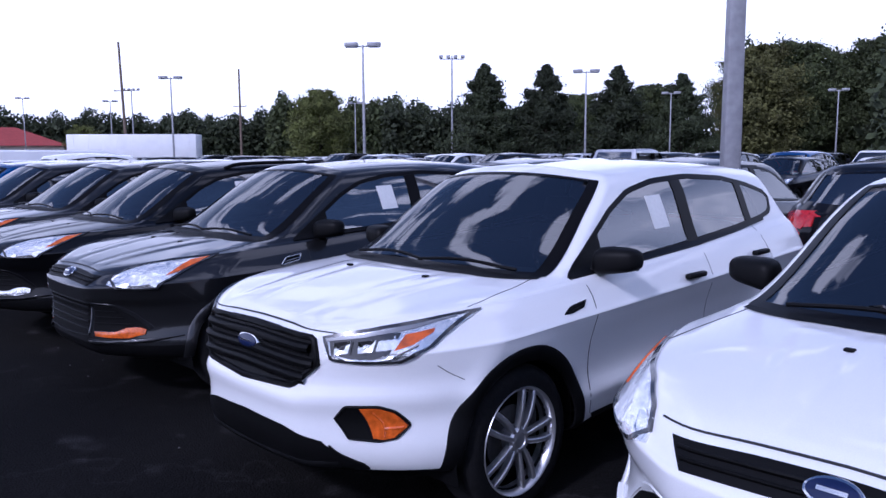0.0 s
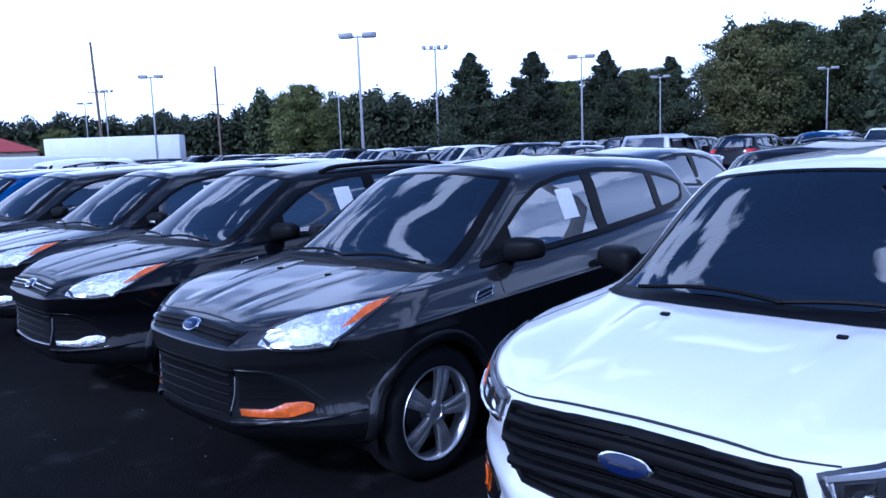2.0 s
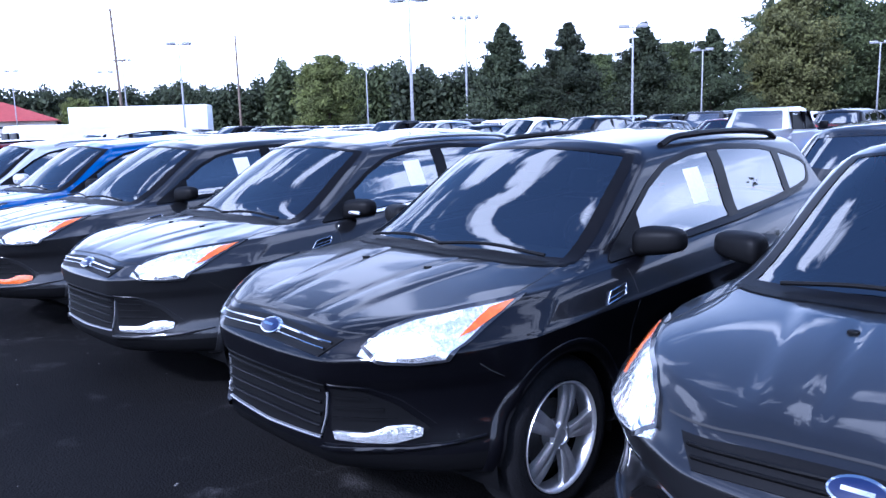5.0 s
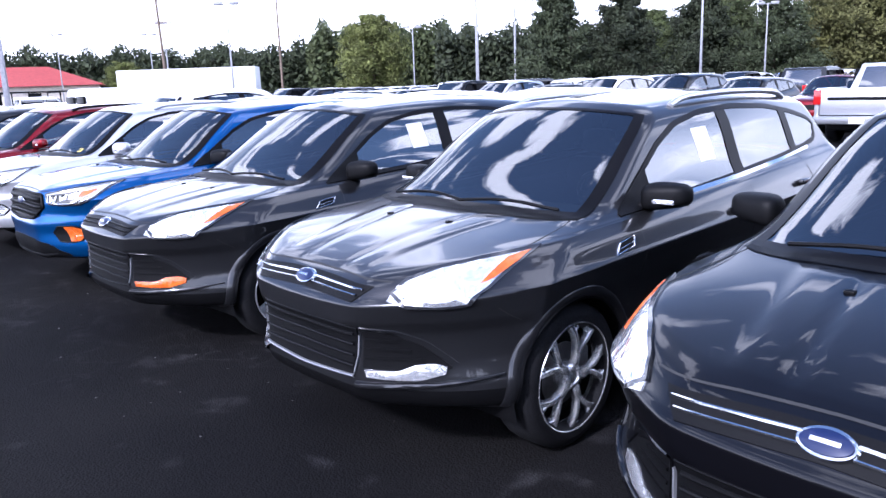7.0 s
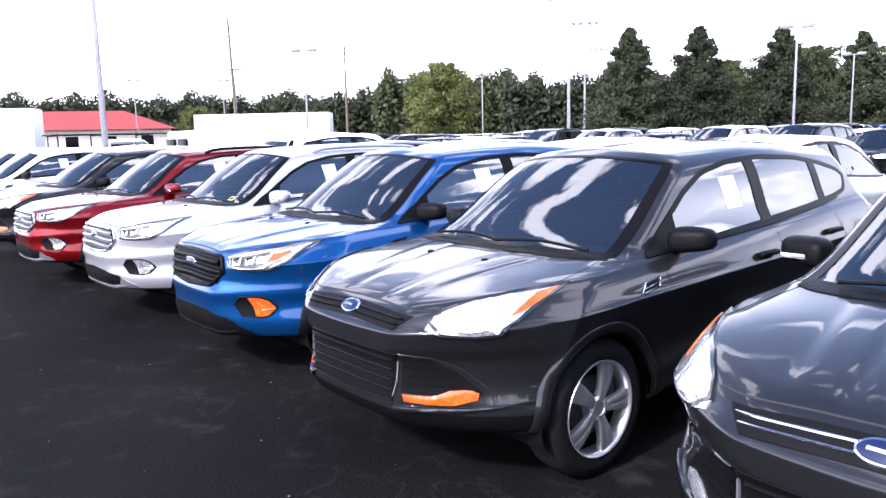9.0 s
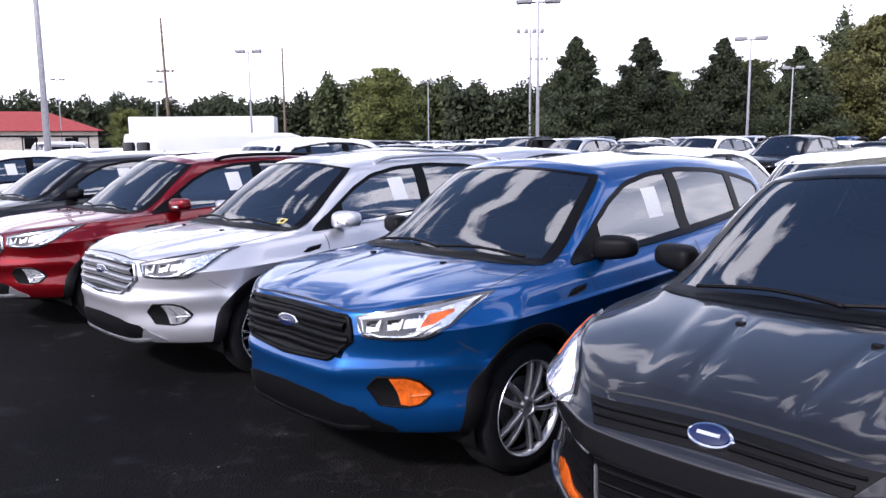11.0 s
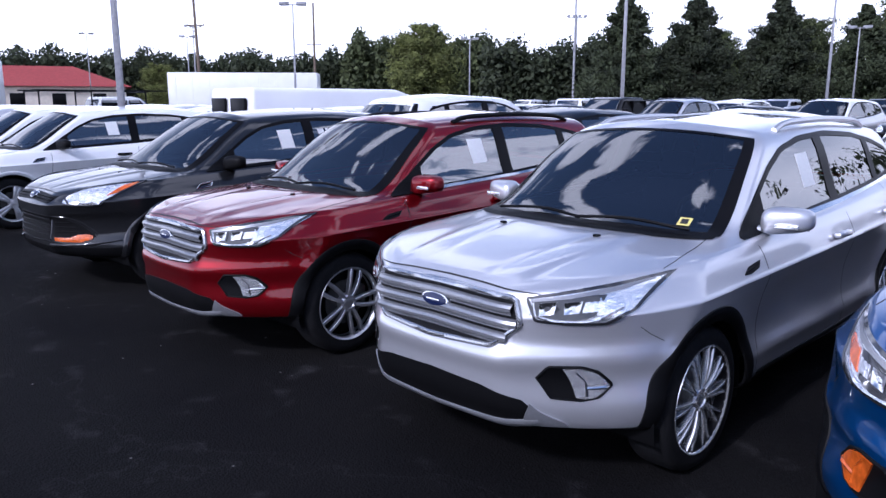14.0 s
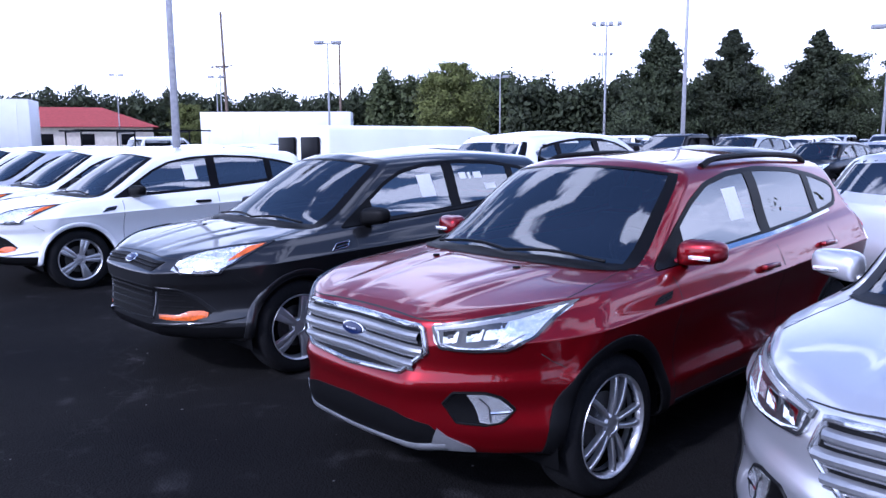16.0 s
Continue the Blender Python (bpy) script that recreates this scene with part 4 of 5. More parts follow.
def suv(gen, paint, x, y, yaw, label, rails="none", trim="base", rim=0, fine=True, group="", scale=(1, 1, 1), sheet=True, extras=()):
    """One car; trim 'base' has amber bumper lamps and black fittings, 'chrome' has fog lamps and bright trim."""
    car = new("compact_suv")
    car.matrix_basis = pose(x, y, 0, 0, 0, yaw) @ Matrix.Diagonal((*scale, 1))
    tagged(car, label, "car", group)
    bright = trim != "base"
    swap = {"paint": paint, "slat": "chrome" if bright else "plastic", "lip": "satin" if bright else "plastic", "bar": "satin" if bright else "plastic",
            "frame": "bright_satin" if bright else "plastic", "skid": "satin" if bright else "plastic", "fog": "lamp" if bright else "amber",
            "belt": "chrome" if trim == "chrome" else "gloss_black", "vent": "chrome" if gen == "older" else "plastic", "handle": paint if bright else "plastic",
            "fog_rib": "lamp_dark" if bright else "amber", "fog_bright": "chrome" if bright else "amber", "arch": paint if gen == "older" else "plastic", "signal": "amber" if gen == "older" or not bright else "lamp",
            "mirror": paint if trim == "chrome" and gen != "older" else "plastic", "rail": {"silver": "alloy", "black": "plastic"}.get(rails, "plastic")}
    last = {}
    for i, (name, geo, mk, lab, par) in enumerate(kit(gen, fine)):
        if name == "roof_rail" and rails == "none":
            continue
        if name == "mirror_lamp" and trim != "chrome":
            continue
        if name == "window_sheet" and not sheet or name in ("windshield_sticker", "sticker_mark", "window_writing") and name not in extras:
            continue
        mat = swap.get(mk, mk)
        key = (gen, fine, i, mat)
        if key not in MESHES:
            MESHES[key] = smooth_mesh(name, *geo, MAT[mat], True, 38)
        if name == "fog_lamp":
            lab = "clear fog lamp" if bright else "amber bumper reflector"
        ob = put(name, MESHES[key], last.get(par, car) if par else car, lab)
        last[name] = ob
    add_wheels(car, rim, fine)
    return car


# ---- the row of cars that the walk passes ----
ROW = "row of parked compact SUVs"
FRONT_ROW = [
    ("older", "white", 0.04, 0.04, -3.0, "white older compact SUV with black lower trim", "none", "base", 0),
    ("newer", "white", -2.377, 0.0, -0.6, "white compact SUV with black hexagonal grille and amber bumper lamps", "none", "base", 2),
    ("older", "grey", -4.847, 0.076, -0.6, "dark grey compact SUV with amber bumper lamps", "none", "base", 0),
    ("older", "black", -7.083, 0.069, -1.8, "black compact SUV with chrome grille strip and black roof rails", "black", "mid", 0),
    ("older", "grey", -9.382, 0.2, -0.2, "dark grey compact SUV with chrome trim and silver roof rails", "silver", "chrome", 1),
    ("older", "grey", -11.783, 0.162, 0.5, "dark grey compact SUV with plain roof and amber bumper lamps", "none", "base", 0),
    ("newer", "blue", -14.054, 0.242, 0.0, "bright blue compact SUV with black hexagonal grille", "none", "base", 2),
    ("newer", "silver", -16.41, 0.193, 1.5, "silver compact SUV with bright barred grille and silver roof rails", "silver", "chrome", 3),
    ("newer", "red", -18.859, 0.005, 1.46, "ruby red compact SUV with bright barred grille and black roof rails", "black", "chrome", 2),
    ("older", "grey", -21.498, -0.094, 3.0, "dark grey compact SUV with writing on its rear window", "none", "base", 0),
    ("older", "white", -26.011, -0.253, 0.0, "white older compact SUV with black mirrors and amber bumper lamps", "none", "base", 0),
    ("older", "white", -28.5, -0.2, 0.0, "white older compact SUV parked at the far end of the row", "none", "base", 0),
    ("older", "silver", -31.0, -0.2, 0.5, "silver older compact SUV at the far end of the row", "none", "mid", 0),
    ("older", "white", -33.6, -0.2, 0.0, "white older compact SUV at the far end of the row", "none", "base", 0),
]
EXTRAS = {7: ("windshield_sticker", "sticker_mark"), 9: ("window_writing",)}
cars = [suv(g, c, x, y, a, lab, rails, trim, rim, True, ROW, extras=EXTRAS.get(i, ())) for i, (g, c, x, y, a, lab, rails, trim, rim) in enumerate(FRONT_ROW)]


# ---- vehicles behind ----
def pickup(paint):
    """A crew-cab pickup, its nose at the origin and facing -y."""
    car = new("pickup_truck")

    def bevelled(pts, half, half_top, bev, name, mat, label=""):
        bm = bmesh.new()
        zs = [p[1] for p in pts]
        lo, hi = min(zs), max(zs)
        rows = []
        for s in (-1, 1):
            rows.append([bm.verts.new((s * (half + (half_top - half) * (z - lo) / (hi - lo)), y, z)) for y, z in pts])
        n = len(pts)
        bm.faces.new(rows[0])
        bm.faces.new(rows[1][::-1])
        for i in range(n):
            j = (i + 1) % n
            bm.faces.new([rows[0][j], rows[0][i], rows[1][i], rows[1][j]])
        bmesh.ops.recalc_face_normals(bm, faces=bm.faces)
        bmesh.ops.bevel(bm, geom=bm.edges[:], offset=bev, segments=3, profile=.6, affect="EDGES")
        return part(name, bm, mat, car, label)

    bevelled([(0.05, .45), (0.0, .95), (.15, 1.12), (1.55, 1.20), (3.85, 1.22), (3.85, .45)], .98, .92, .07, "body", MAT[paint])
    bevelled([(1.50, 1.19), (2.15, 1.80), (2.5, 1.86), (3.5, 1.84), (3.82, 1.20)], .90, .72, .06, "cab", MAT[paint])
    bevelled([(1.46, 1.26), (2.05, 1.76), (2.10, 1.74), (1.55, 1.25)], .80, .66, .01, "windshield", MAT["privacy"])
    bevelled([(3.80, 1.26), (3.60, 1.76), (3.56, 1.74), (3.76, 1.25)], .70, .60, .01, "rear_window", MAT["privacy"])
    for s in (1, -1):
        for y0, y1, yt in ((1.75, 2.62, 2.22), (2.68, 3.60, 2.70)):
            V = [(s * .897, y0, 1.25), (s * .897, y1, 1.25), (s * .755, y1 - .05, 1.72), (s * .755, yt, 1.72)]
            V += [(s * .86, y, z) for _, y, z in V]
            put("side_window", smooth_mesh("side_window", V, [[0, 1, 2, 3][::s], [4, 5, 1, 0], [5, 6, 2, 1], [6, 7, 3, 2], [7, 4, 0, 3]], MAT["gloss_black"], False), car)
        part("bed_side", box_data(s * .95 - .06, s * .95 + .06, 3.9, 5.75, .55, 1.30, .05), MAT[paint], car)
        part("tail_lamp", box_data(s * .93 - .085, s * .93 + .085, 5.70, 5.80, .92, 1.26, .02), MAT["tail"], car, "red tail lamp")
        part("headlamp", box_data(s * .82 - .16, s * .82 + .16, -.03, .12, .90, 1.08, .03), MAT["lamp"], car, "clear headlamp")
        part("side_mirror", box_data(s * 1.10 - .12, s * 1.10 + .12, 1.70, 1.80, 1.22, 1.45, .04), MAT["gloss_black"], car)
    part("bed_floor", box_data(-.90, .90, 3.9, 5.72, .60, .68, .01), MAT["plastic"], car)
    part("tailgate", box_data(-.86, .86, 5.70, 5.79, .68, 1.28, .03), MAT[paint], car)
    part("tailgate_step", box_data(-.70, .70, 5.76, 5.815, 1.02, 1.09, .015), MAT["plastic"], car)
    part("rear_bumper", box_data(-.96, .96, 5.74, 5.95, .48, .66, .04), MAT["satin"], car, "grey steel rear bumper")
    part("number_plate", box_data(-.16, .16, 5.945, 5.965, .50, .64, .004), MAT["paper"], car)
    part("grille", box_data(-.62, .62, -.04, .06, .70, 1.06, .03), MAT["satin"], car)
    part("front_bumper", box_data(-.98, .98, -.10, .12, .42, .64, .05), MAT["satin"], car)
    part("underbody", box_data(-.75, .75, .3, 5.6, .32, .50, .02), MAT["plastic"], car)
    add_wheels(car, 0, False, 1.12, (1.0, 4.65), .86)
    return car


def delivery_van(paint="truck_white"):
    """A high-roofed white van, nose at the origin and facing -y."""
    car = new("delivery_van")

    def prism(pts, half, top, name, mat, bev=.05):
        bm = bmesh.new()
        lo, hi = min(p[1] for p in pts), max(p[1] for p in pts)
        rows = [[bm.verts.new((s * (half + (top - half) * (z - lo) / (hi - lo)), y, z)) for y, z in pts] for s in (-1, 1)]
        n = len(pts)
        bm.faces.new(rows[0])
        bm.faces.new(rows[1][::-1])
        for i in range(n):
            bm.faces.new([rows[0][(i + 1) % n], rows[0][i], rows[1][i], rows[1][(i + 1) % n]])
        bmesh.ops.recalc_face_normals(bm, faces=bm.faces)
        bmesh.ops.bevel(bm, geom=bm.edges[:], offset=bev, segments=3, profile=.6, affect="EDGES")
        return part(name, bm, MAT[mat], car)

    prism([(0, .35), (0, .95), (.75, 1.18), (1.45, 1.82), (1.9, 1.95), (5.5, 1.95), (5.6, .40)], 1.0, .88, "body", paint, .09)
    prism([(.72, 1.21), (1.38, 1.79), (1.42, 1.77), (.78, 1.20)], .84, .78, "windshield", "privacy", .01)
    for s in (1, -1):
        V = [(s * .955, 1.05, 1.25), (s * .955, 2.1, 1.25), (s * .905, 2.1, 1.72), (s * .905, 1.55, 1.72)]
        put("side_window", smooth_mesh("side_window", V + [(s * .88, y, z) for _, y, z in V], [[0, 1, 2, 3][::s], [4, 5, 1, 0], [5, 6, 2, 1], [6, 7, 3, 2], [7, 4, 0, 3]], MAT["gloss_black"], False), car)
        part("rear_door_window", box_data(s * .42 - .30, s * .42 + .30, 5.54, 5.60, 1.25, 1.75, .02), MAT["gloss_black"], car)
        part("tail_lamp", box_data(s * .88 - .06, s * .88 + .06, 5.50, 5.62, .9, 1.4, .02), MAT["tail"], car)
        part("headlamp", box_data(s * .78 - .14, s * .78 + .14, -.01, .16, .78, 1.0, .03), MAT["lamp"], car)
    part("front_bumper", box_data(-.98, .98, -.08, .15, .32, .58, .05), MAT["plastic"], car)
    add_wheels(car, 0, False, 1.0, (.95, 4.4), .86)
    return car


def geo_bm(geo):
    bm = bmesh.new()
    vs = [bm.verts.new(v) for v in geo[0]]
    for f in geo[1]:
        bm.faces.new([vs[i] for i in f])
    return bm


lot_rng = random.Random(7)
PAINTS = ["white"] * 6 + ["silver"] * 4 + ["grey"] * 4 + ["black"] * 4 + ["red", "blue"]
NAMES = {"white": "white", "silver": "silver", "grey": "dark grey", "black": "black", "red": "red", "blue": "blue"}
MASTER = {}


def far_vehicle(kind, paint, m):
    k = (kind, paint)
    if k not in MASTER:
        if kind == "pickup":
            ob = tagged(pickup(paint), NAMES[paint] + " crew-cab pickup truck parked in a lot row", "pickup", "vehicles in the rows behind")
        elif kind == "van":
            ob = tagged(delivery_van(), "white high-roofed delivery van parked in a row", "van", "vehicles in the rows behind")
        elif kind == "large":
            ob = suv("older", paint, 0, 0, 0, NAMES[paint] + " large SUV parked in a row behind", fine=False, group="vehicles in the rows behind", scale=(1.06, 1.12, 1.13))
        else:
            ob = suv(kind, paint, 0, 0, 0, NAMES[paint] + " compact SUV parked in a row behind", fine=False, group="vehicles in the rows behind")
        ob.matrix_basis = m @ Matrix.Diagonal((*ob.scale, 1))
        MASTER[k] = ob
        return ob
    return copy_thing(MASTER[k], m)


BACK_ROW = [(3.6, "newer", "white"), (1.1, "newer", "black"), (-1.4, "newer", "black"), (-3.85, "newer", "black"), (-6.3, "older", "grey"), (-13.3, "newer", "white"), (-15.7, "older", "white"), (-18.3, "newer", "silver"),
            (-21.0, "older", "black"), (-23.9, "large", "white"), (-26.1, "newer", "white"), (-28.3, "van", "white"), (-31.0, "newer", "white"), (-33.6, "older", "silver"), (-36.2, "newer", "white")]
LENGTH = {"pickup": 5.95, "van": 5.6, "large": 5.05, "newer": 4.5, "older": 4.5}
for x, kind, paint in BACK_ROW:
    far_vehicle(kind, paint, pose(x, 5.45 + LENGTH[kind], 0, 0, 0, 180 + lot_rng.uniform(-1, 1)))
far_vehicle("pickup", "silver", pose(-12.75, 22.9, 0, 0, 0, 181))
for y, away, x0, x1 in ((19.9, False, -60, -15), (19.9, False, -9, 0), (30.6, True, -60, -2), (40.2, False, -76, -6), (51.2, True, -80, -10), (60.8, False, -84, -12)):
    x = x1
    while x > x0:
        if lot_rng.random() > .10:
            kind = lot_rng.choice(["newer", "older", "large", "large", "pickup", "newer"])
            paint = lot_rng.choice(PAINTS)
            if kind == "pickup" and paint in ("red", "blue"):
                paint = "white"
            far_vehicle(kind, paint, pose(x, y + lot_rng.uniform(-.3, .3), 0, 0, 0, (180 if away else 0) + lot_rng.uniform(-1.5, 1.5)))
        x -= lot_rng.uniform(2.55, 2.9)


# ---- light poles ----
def lamp_pole(x, y, height, turn, label="grey steel light pole with two box lamps"):
    pole = new("light_pole")
    pole.matrix_basis = pose(x, y, 0, 0, 0, turn)
    tagged(pole, label, "light pole", "lot light poles")
    part("base", bm_cyl(.30, .30, 0, .75, 20), MAT["concrete"], pole, "round concrete base")
    bm = box_data(-.065, .065, -.065, .065, .75, height, .02)
    for v in bm.verts:
        f = 1.25 - .5 * (v.co.z - .75) / (height - .75)
        v.co.x *= f
        v.co.y *= f
    part("shaft", bm, MAT["steel"], pole)
    part("arm", box_data(-.32, .32, -.04, .04, height - .12, height - .04, .01), MAT["steel"], pole)
    for s in (1, -1):
        bm = box_data(-.36, .36, -.24, .24, -.12, .12, .03)
        for v in bm.verts:
            if v.co.z < 0:
                v.co.x *= .94
                v.co.y *= .9
        bmesh.ops.translate(bm, verts=bm.verts, vec=(s * .62, 0, height))
        head = part("lamp_head", bm, MAT["steel"], pole)
        part("lamp_glass", box_data(s * .62 - .27, s * .62 + .27, -.17, .17, height - .135, height - .118, .004), MAT["diffuser"], head)
    return pole


def bm_cyl(r0, r1, z0, z1, n=16):
    bm = bmesh.new()
    bmesh.ops.create_cone(bm, cap_ends=True, segments=n, radius1=r0, radius2=r1, depth=z1 - z0)
    bmesh.ops.translate(bm, verts=bm.verts, vec=(0, 0, (z0 + z1) / 2))
    return bm


for x, y, h, turn in ((-32.1, 24.9, 7.7, 40), (-31.9, 45.7, 7.85, 38), (-62.4, 28.4, 8.55, 50), (-2.43, 4.99, 8.2, 40), (-32.42, 4.83, 8.2, 60), (-72.9, 56.7, 8.3, 45), (-26.0, 81.5, 8.2, 25), (-39.9, 73.1, 8.3, 30), (-127.4, 35.7, 11.0, 60), (-58, 66, 8.6, 35), (-105, 40, 9.5, 55)):
    lamp_pole(x, y, h, turn)


def field_light(x, y, h):
    pole = new("sports_light")
    pole.matrix_basis = pose(x, y, 0, 0, 0, 45)
    tagged(pole, "tall thin pole with a crossbar of floodlights", "light pole")
    part("shaft", bm_cyl(.16, .10, 0, h, 10), MAT["steel"], pole)
    part("crossbar", box_data(-1.5, 1.5, -.06, .06, h - .5, h - .38, .01), MAT["steel"], pole)
    for i in range(4):
        part("floodlight", box_data(-1.4 + i * .93 - .25, -1.4 + i * .93 + .25, -.2, .2, h - .35, h + .05, .05), MAT["steel"], pole)


field_light(-68.6, 69.2, 14.6)
field_light(-150, 62, 15.5)
field_light(-95, 104, 16)


def utility_pole(x, y, h, lean):
    pole = new("utility_pole")
    pole.matrix_basis = pose(x, y, 0, 0, lean, 50)
    tagged(pole, "tall weathered wooden utility pole", "utility pole")
    part("shaft", bm_cyl(.24, .15, 0, h, 10), MAT["wood"], pole)
    part("crossarm", box_data(-1.2, 1.2, -.07, .07, h * .62, h * .62 + .14, .01), MAT["wood"], pole)
    for i in (-1, 0, 1):
        part("insulator", box_data(i * 1.05 - .06, i * 1.05 + .06, -.06, .06, h * .62 + .14, h * .62 + .34, .03), MAT["steel"], pole)


utility_pole(-113.3, 45.4, 18.8, -1.3)
utility_pole(-122.0, 69.6, 17.5, 0)

# ---- white trailer and far building ----
trailer = new("box_trailer")
trailer.matrix_basis = pose(-68.2, 27.6, 0, 0, 0, 50.7)
tagged(trailer, "long white box trailer parked behind the rows", "trailer")
part("box", box_data(-5.6, 5.6, -1.25, 1.25, 1.1, 3.85, .05), MAT["truck_white"], trailer)
for i in range(9):
    part("panel_rib", box_data(-5.0 + i * 1.25 - .02, -5.0 + i * 1.25 + .02, -1.268, -1.24, 1.2, 3.75, .004), MAT["truck_white"], trailer)
part("frame_rail", box_data(-5.4, 5.4, -.5, .5, .85, 1.12, .02), MAT["plastic"], trailer)
for y in (-.95, .95):
    for x in (3.2, 4.3, -4.2):
        part("wheel", box_data(x - .48, x + .48, y - .14, y + .14, .0, .96, .28, 4), MAT["rubber"], trailer)

second = tagged(copy_thing(trailer, pose(-62.4, 3.6, 0, 0, 0, 66)), "white box trailer standing at the end of the rows", "trailer")
work_truck = tagged(pickup("white"), "white pickup truck with a black ladder rack", "pickup")
work_truck.matrix_basis = pose(-43.0, 11.3, 0, 0, 0, 180)
for y in (2.0, 3.9, 5.6):
    part("rack_hoop", geo_bm(tube([(-.86, y, 1.2), (-.86, y, 2.02), (.86, y, 2.02), (.86, y, 1.2)], .03, 6)), MAT["plastic"], work_truck, "black steel rack hoop")
for x in (-.86, .86):
    part("rack_rail", geo_bm(tube([(x, 1.2, 2.06), (x, 5.8, 2.06)], .03, 6)), MAT["plastic"], work_truck, "black steel rack rail")

building = new("far_building")
building.matrix_basis = pose(-159.5, 29, 0, 0, 0, 70)
tagged(building, "long cream building with a red hipped roof", "building")
part("wall", box_data(-22, 22, -9, 9, 0, 4.2, .02), MAT["cream"], building)
rv = [(-23, -10, 4.1), (23, -10, 4.1), (23, 10, 4.1), (-23, 10, 4.1), (-14, 0, 7.6), (14, 0, 7.6)]
put("roof", smooth_mesh("roof", rv, [[0, 1, 5, 4], [1, 2, 5], [2, 3, 4, 5], [3, 0, 4], [3, 2, 1, 0]], MAT["roof_red"], False), building)
for i in range(7):
    w = part("window", box_data(-18 + i * 6 - 1.0, -18 + i * 6 + 1.0, -9.05, -8.9, 1.2, 3.0, .03), MAT["gloss_black"], building)

# ---- trees ----
LEAF_RNG = np.random.default_rng(5)


def leaf_mesh(name, centres, sizes, mat):
    """Small four-cornered leaf tufts at random turns."""
    n = len(centres)
    a = LEAF_RNG.normal(size=(n, 3))
    a /= np.linalg.norm(a, axis=1)[:, None]
    b = LEAF_RNG.normal(size=(n, 3))
    b -= a * np.sum(a * b, axis=1)[:, None]
    b /= np.linalg.norm(b, axis=1)[:, None]
    s = np.asarray(sizes)[:, None]
    c = np.asarray(centres)
    V = np.stack([c - a * s, c + b * s * .55 + a * s * .1, c + a * s, c - b * s * .6 - a * s * .15], 1).reshape(-1, 3)
    F = np.arange(4 * n).reshape(n, 4)
    me = bpy.data.meshes.new(name)
    me.from_pydata(V.tolist(), [], F.tolist())
    me.materials.append(mat)
    me.update()
    return me


def tree(height, spread, leaf, shape, tufts=5200, seed=1):
    """A tapered trunk, limbs and a ragged crown; shape 'cone' or 'round'."""
    rng = np.random.default_rng(seed)
    ob = new("tree")
    trunk = [tube([(0, 0, 0), (.05, .03, height * .3), (-.04, .06, height * .6), (0, 0, height * .93)], [height * .022, height * .017, height * .011, .03], 8)]
    C, S = [], []
    limbs = 74
    for i in range(limbs):
        f = (i + .5) / limbs
        z = height * (.10 + .86 * f)
        if shape == "cone":
            reach = spread * (1.0 - f ** 1.5) * rng.uniform(.66, 1.14) + .2
            lift = .25
        else:
            reach = spread * math.sqrt(max(.03, 1 - ((f - .42) / .60) ** 2)) * rng.uniform(.72, 1.08)
            lift = .35
        az = i * 2.4 + rng.uniform(-.5, .5)
        tip = np.array([math.cos(az) * reach, math.sin(az) * reach, min(height * .99, z + lift * reach * rng.uniform(-.3, 1))])
        root = np.array([0, 0, max(.5, z - reach * .25)])
        if i % 2 == 0:
            trunk.append(tube([tuple(root), tuple(root * .4 + tip * .6 + [0, 0, .1]), tuple(tip)], [.09, .05, .015], 5))
        n = int(tufts / limbs * (.5 + reach / spread))
        k = rng.uniform(.25, 1.05, n) ** .7
        p = root + (tip - root) * k[:, None]
        p += rng.normal(size=(n, 3)) * (.10 + .16 * reach * (1.1 - .5 * k))[:, None] * np.array([1, 1, .62])
        C.append(p)
        S.append(rng.uniform(.08, .20, n) * (height / 12) ** .3 * np.where(k < .7, 1.45, .85))
    C, S = np.concatenate(C), np.concatenate(S)
    ok = C[:, 2] > .25
    put("trunk", smooth_mesh("trunk", *join(*trunk), MAT["bark"]), ob)
    put("crown", leaf_mesh("crown", C[ok], S[ok], MAT[leaf]), ob)
    return ob


CONE_A = tagged(tree(12.6, 4.6, "leaf_dark", "cone", 30000, 3), "tall dark green conical tree at the lot edge", "tree", "tree line")
CONE_B = tagged(tree(12.6, 5.0, "leaf_dark", "cone", 30000, 9), "tall dark green conical tree at the lot edge", "tree", "tree line")
OAK = tagged(tree(10.6, 4.4, "leaf_yellow", "round", 26000, 5), "broad pale green leafy tree beyond the lot", "tree")
ROUND = tagged(tree(15.2, 6.4, "leaf_mid", "round", 40000, 8), "broad green leafy tree at the lot edge", "tree", "tree line")
OLIVE = tagged(tree(14.6, 4.9, "leaf_olive", "round", 30000, 12), "tall olive-green leafy tree at the lot edge", "tree", "tree line")
OLIVE.matrix_basis = pose(-36, 86, 0)
CONE_A.matrix_basis = pose(-58.3, 64.0, 0)
CONE_B.matrix_basis = pose(-53.9, 69.8, 0)
OAK.matrix_basis = pose(-81.5, 57.6, 0)
ROUND.matrix_basis = pose(-43.2, 101.7, 0)
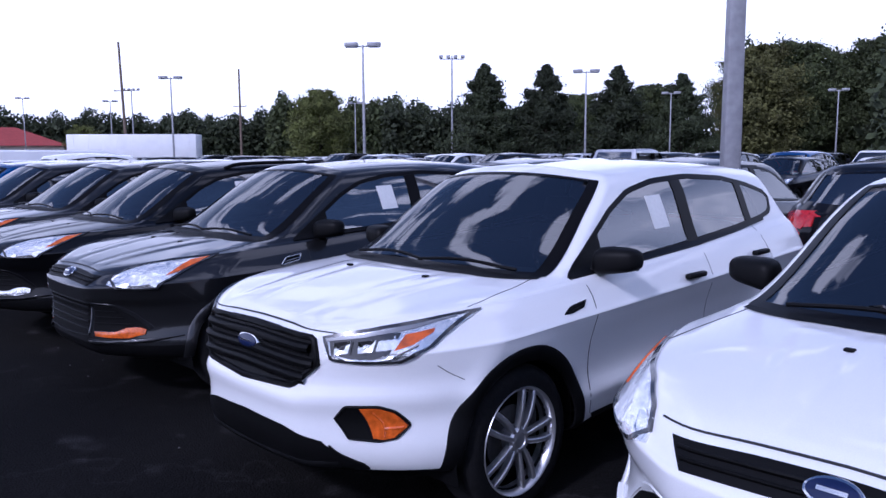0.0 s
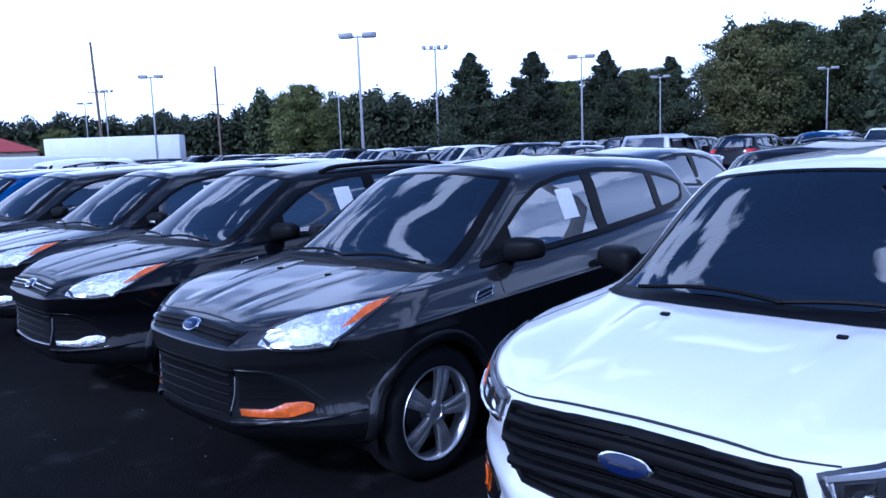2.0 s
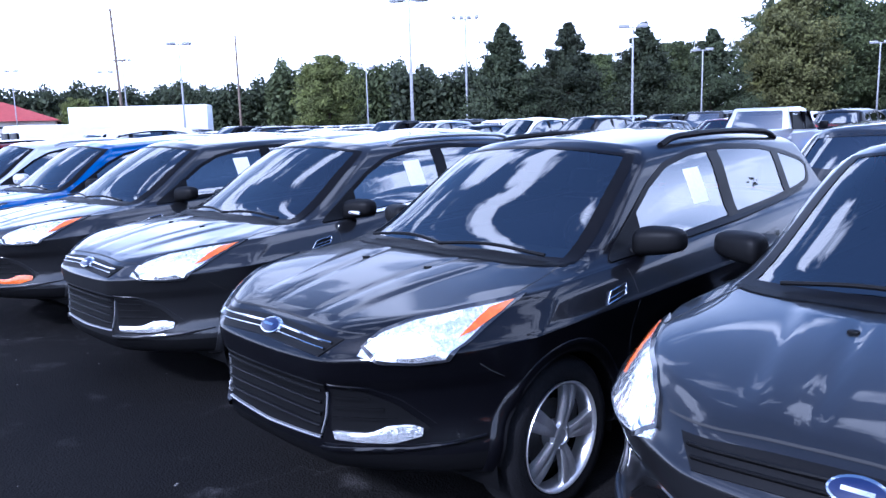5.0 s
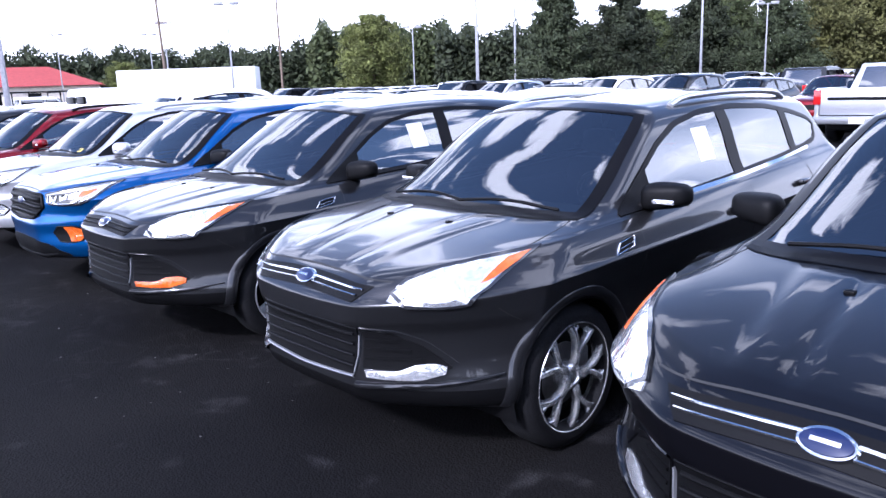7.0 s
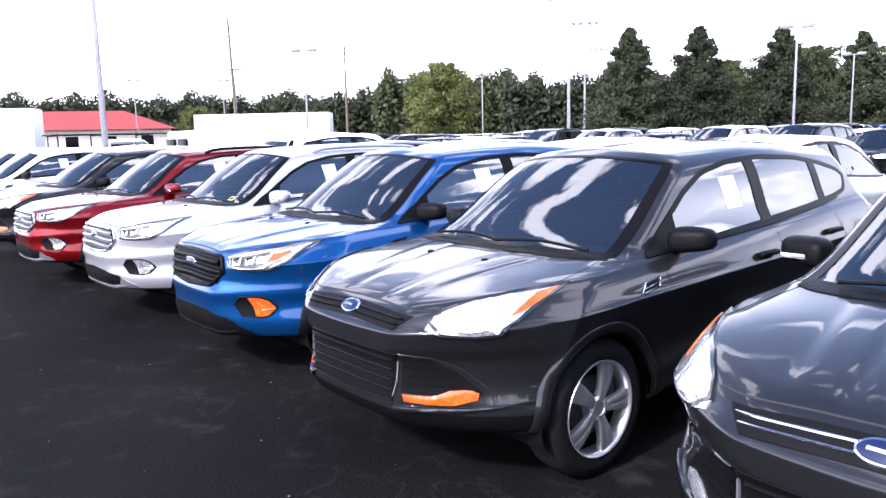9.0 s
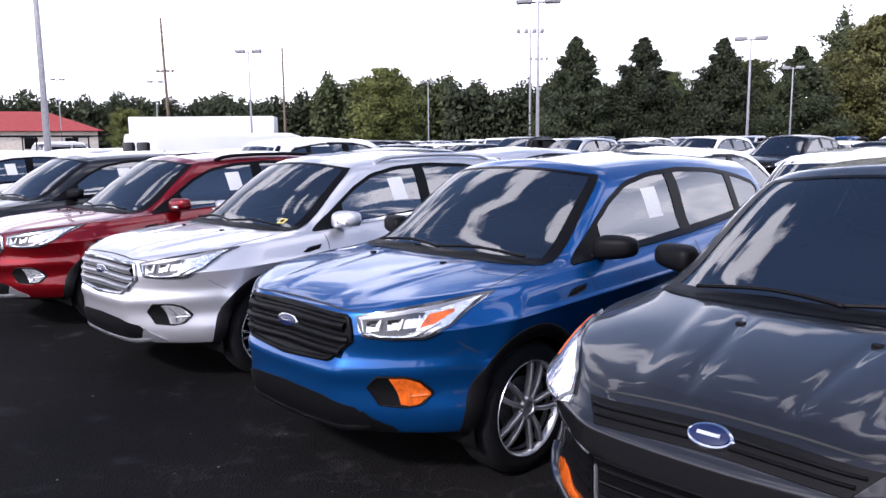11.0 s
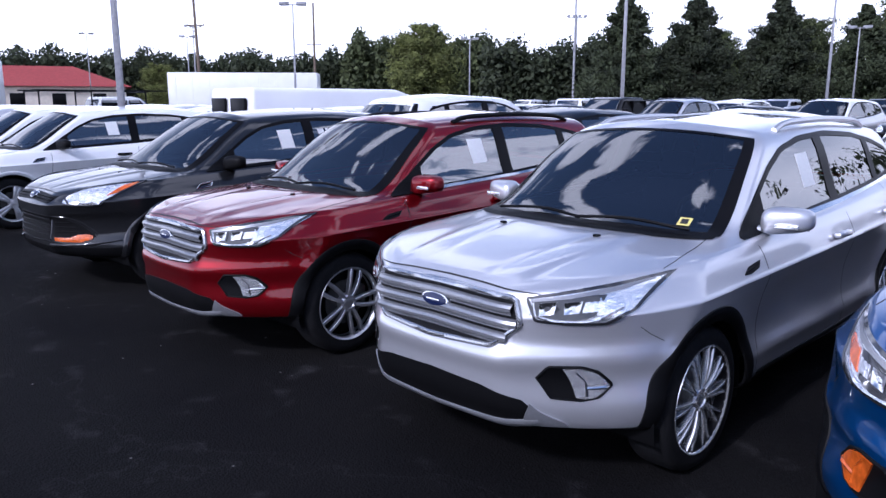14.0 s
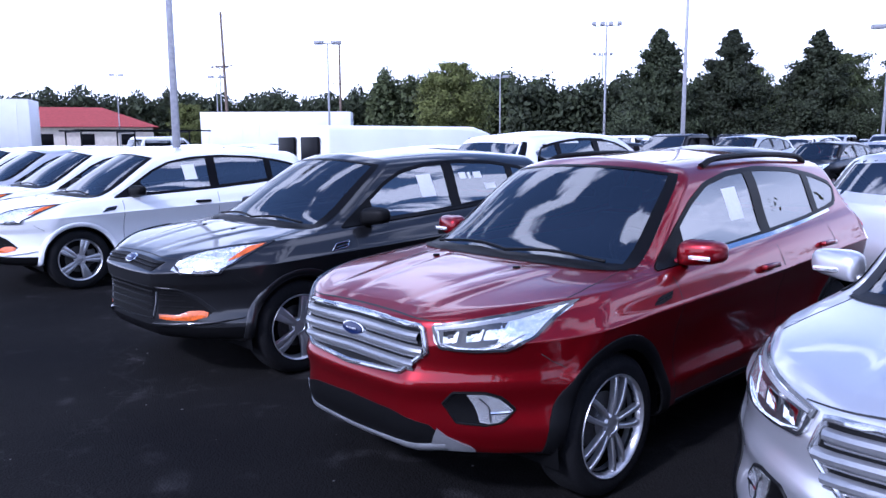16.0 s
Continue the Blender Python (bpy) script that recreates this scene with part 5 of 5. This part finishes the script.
for src, x, y, s, a in ((CONE_A, -48.1, 75.8, .99, 100), (CONE_B, -41.0, 77.6, .88, 200), (CONE_B, -63, 70, .8, 60), (ROUND, -34, 92, 1.0, 80), (ROUND, -27, 96, 1.0, 140), (CONE_A, -22, 92, .98, 10),
                        (ROUND, -18, 90, .95, 250), (CONE_B, -13, 96, 1.25, 120), (ROUND, -8, 88, .95, 10), (ROUND, -52, 90, .75, 190), (ROUND, -62, 88, .7, 20), (ROUND, -72, 84, .58, 300), (OAK, -104.5, 36, .58, 60),
                        (ROUND, 60, 12, .9, 0), (ROUND, 66, -6, 1.0, 60), (CONE_A, 58, 30, 1.1, 0), (ROUND, 52, -24, .9, 130), (ROUND, 30, -62, 1.0, 10), (CONE_A, 5, -70, 1.0, 10), (ROUND, -30, -72, .9, 90), (ROUND, 64, 46, 1.0, 40)):
    t = copy_thing(src, pose(x, y, 0, 0, 0, a))
    t.scale = (s, s, s)


def far_woods(az0, az1, radius, low, high, tuft, count, leaf, seed):
    """A belt of woodland along an arc, with an uneven top."""
    rng = np.random.default_rng(seed)
    az = np.radians(rng.uniform(az0, az1, count))
    r = radius + rng.uniform(-6, 10, count)
    top = low + (high - low) * (.5 + .5 * np.sin(az * 37 + seed) * np.sin(az * 91 + 2) + .25 * np.sin(az * 203))
    z = top * rng.uniform(.02, 1.0, count) ** 1.15
    c = np.stack([-8 - np.sin(az) * r, np.cos(az) * r, z], 1) + rng.normal(size=(count, 3)) * .3
    c[:, 2] = np.maximum(.3, c[:, 2])
    ob = put("woodland", leaf_mesh("woodland", c, rng.uniform(.4, 1.0, count) * tuft * np.where(c[:, 2] < top * .84, 1.4, .8), MAT[leaf]))
    return tagged(ob, "dense dark belt of far woodland", "woodland", kind="stuff")


far_woods(8, 21, 118, 11, 18, .55, 34000, "leaf_dark", 1)
far_woods(24, 47, 108, 8, 10, .42, 64000, "leaf_dark", 2)
far_woods(44, 56.5, 135, 10, 13, .48, 52000, "leaf_mid", 3)
far_woods(55, 64, 150, 8.5, 11, .48, 26000, "leaf_dark", 6)
far_woods(61, 92, 185, 10.5, 13, .62, 60000, "leaf_dark", 4)
far_woods(-175, 8, 62, 7, 12, .42, 95000, "leaf_dark", 5)

# ---- small litter on the asphalt ----
peb_rng = random.Random(11)
PV, PF = [], []
for i in range(110):
    cx, cy, r = peb_rng.uniform(-24, 1.5), peb_rng.uniform(-1.2, 1.0), peb_rng.uniform(.003, .009)
    k = len(PV)
    for a in range(5):
        t = a * 1.256 + peb_rng.uniform(-.3, .3)
        PV.append((cx + r * math.cos(t), cy + r * math.sin(t), .001))
    PV.append((cx, cy, r * .8))
    PF += [[k + a, k + (a + 1) % 5, k + 5] for a in range(5)]
tagged(put("gravel", smooth_mesh("gravel", PV, PF, MAT["grit"], False)), "scattered pale grit on the asphalt", "gravel", kind="stuff")
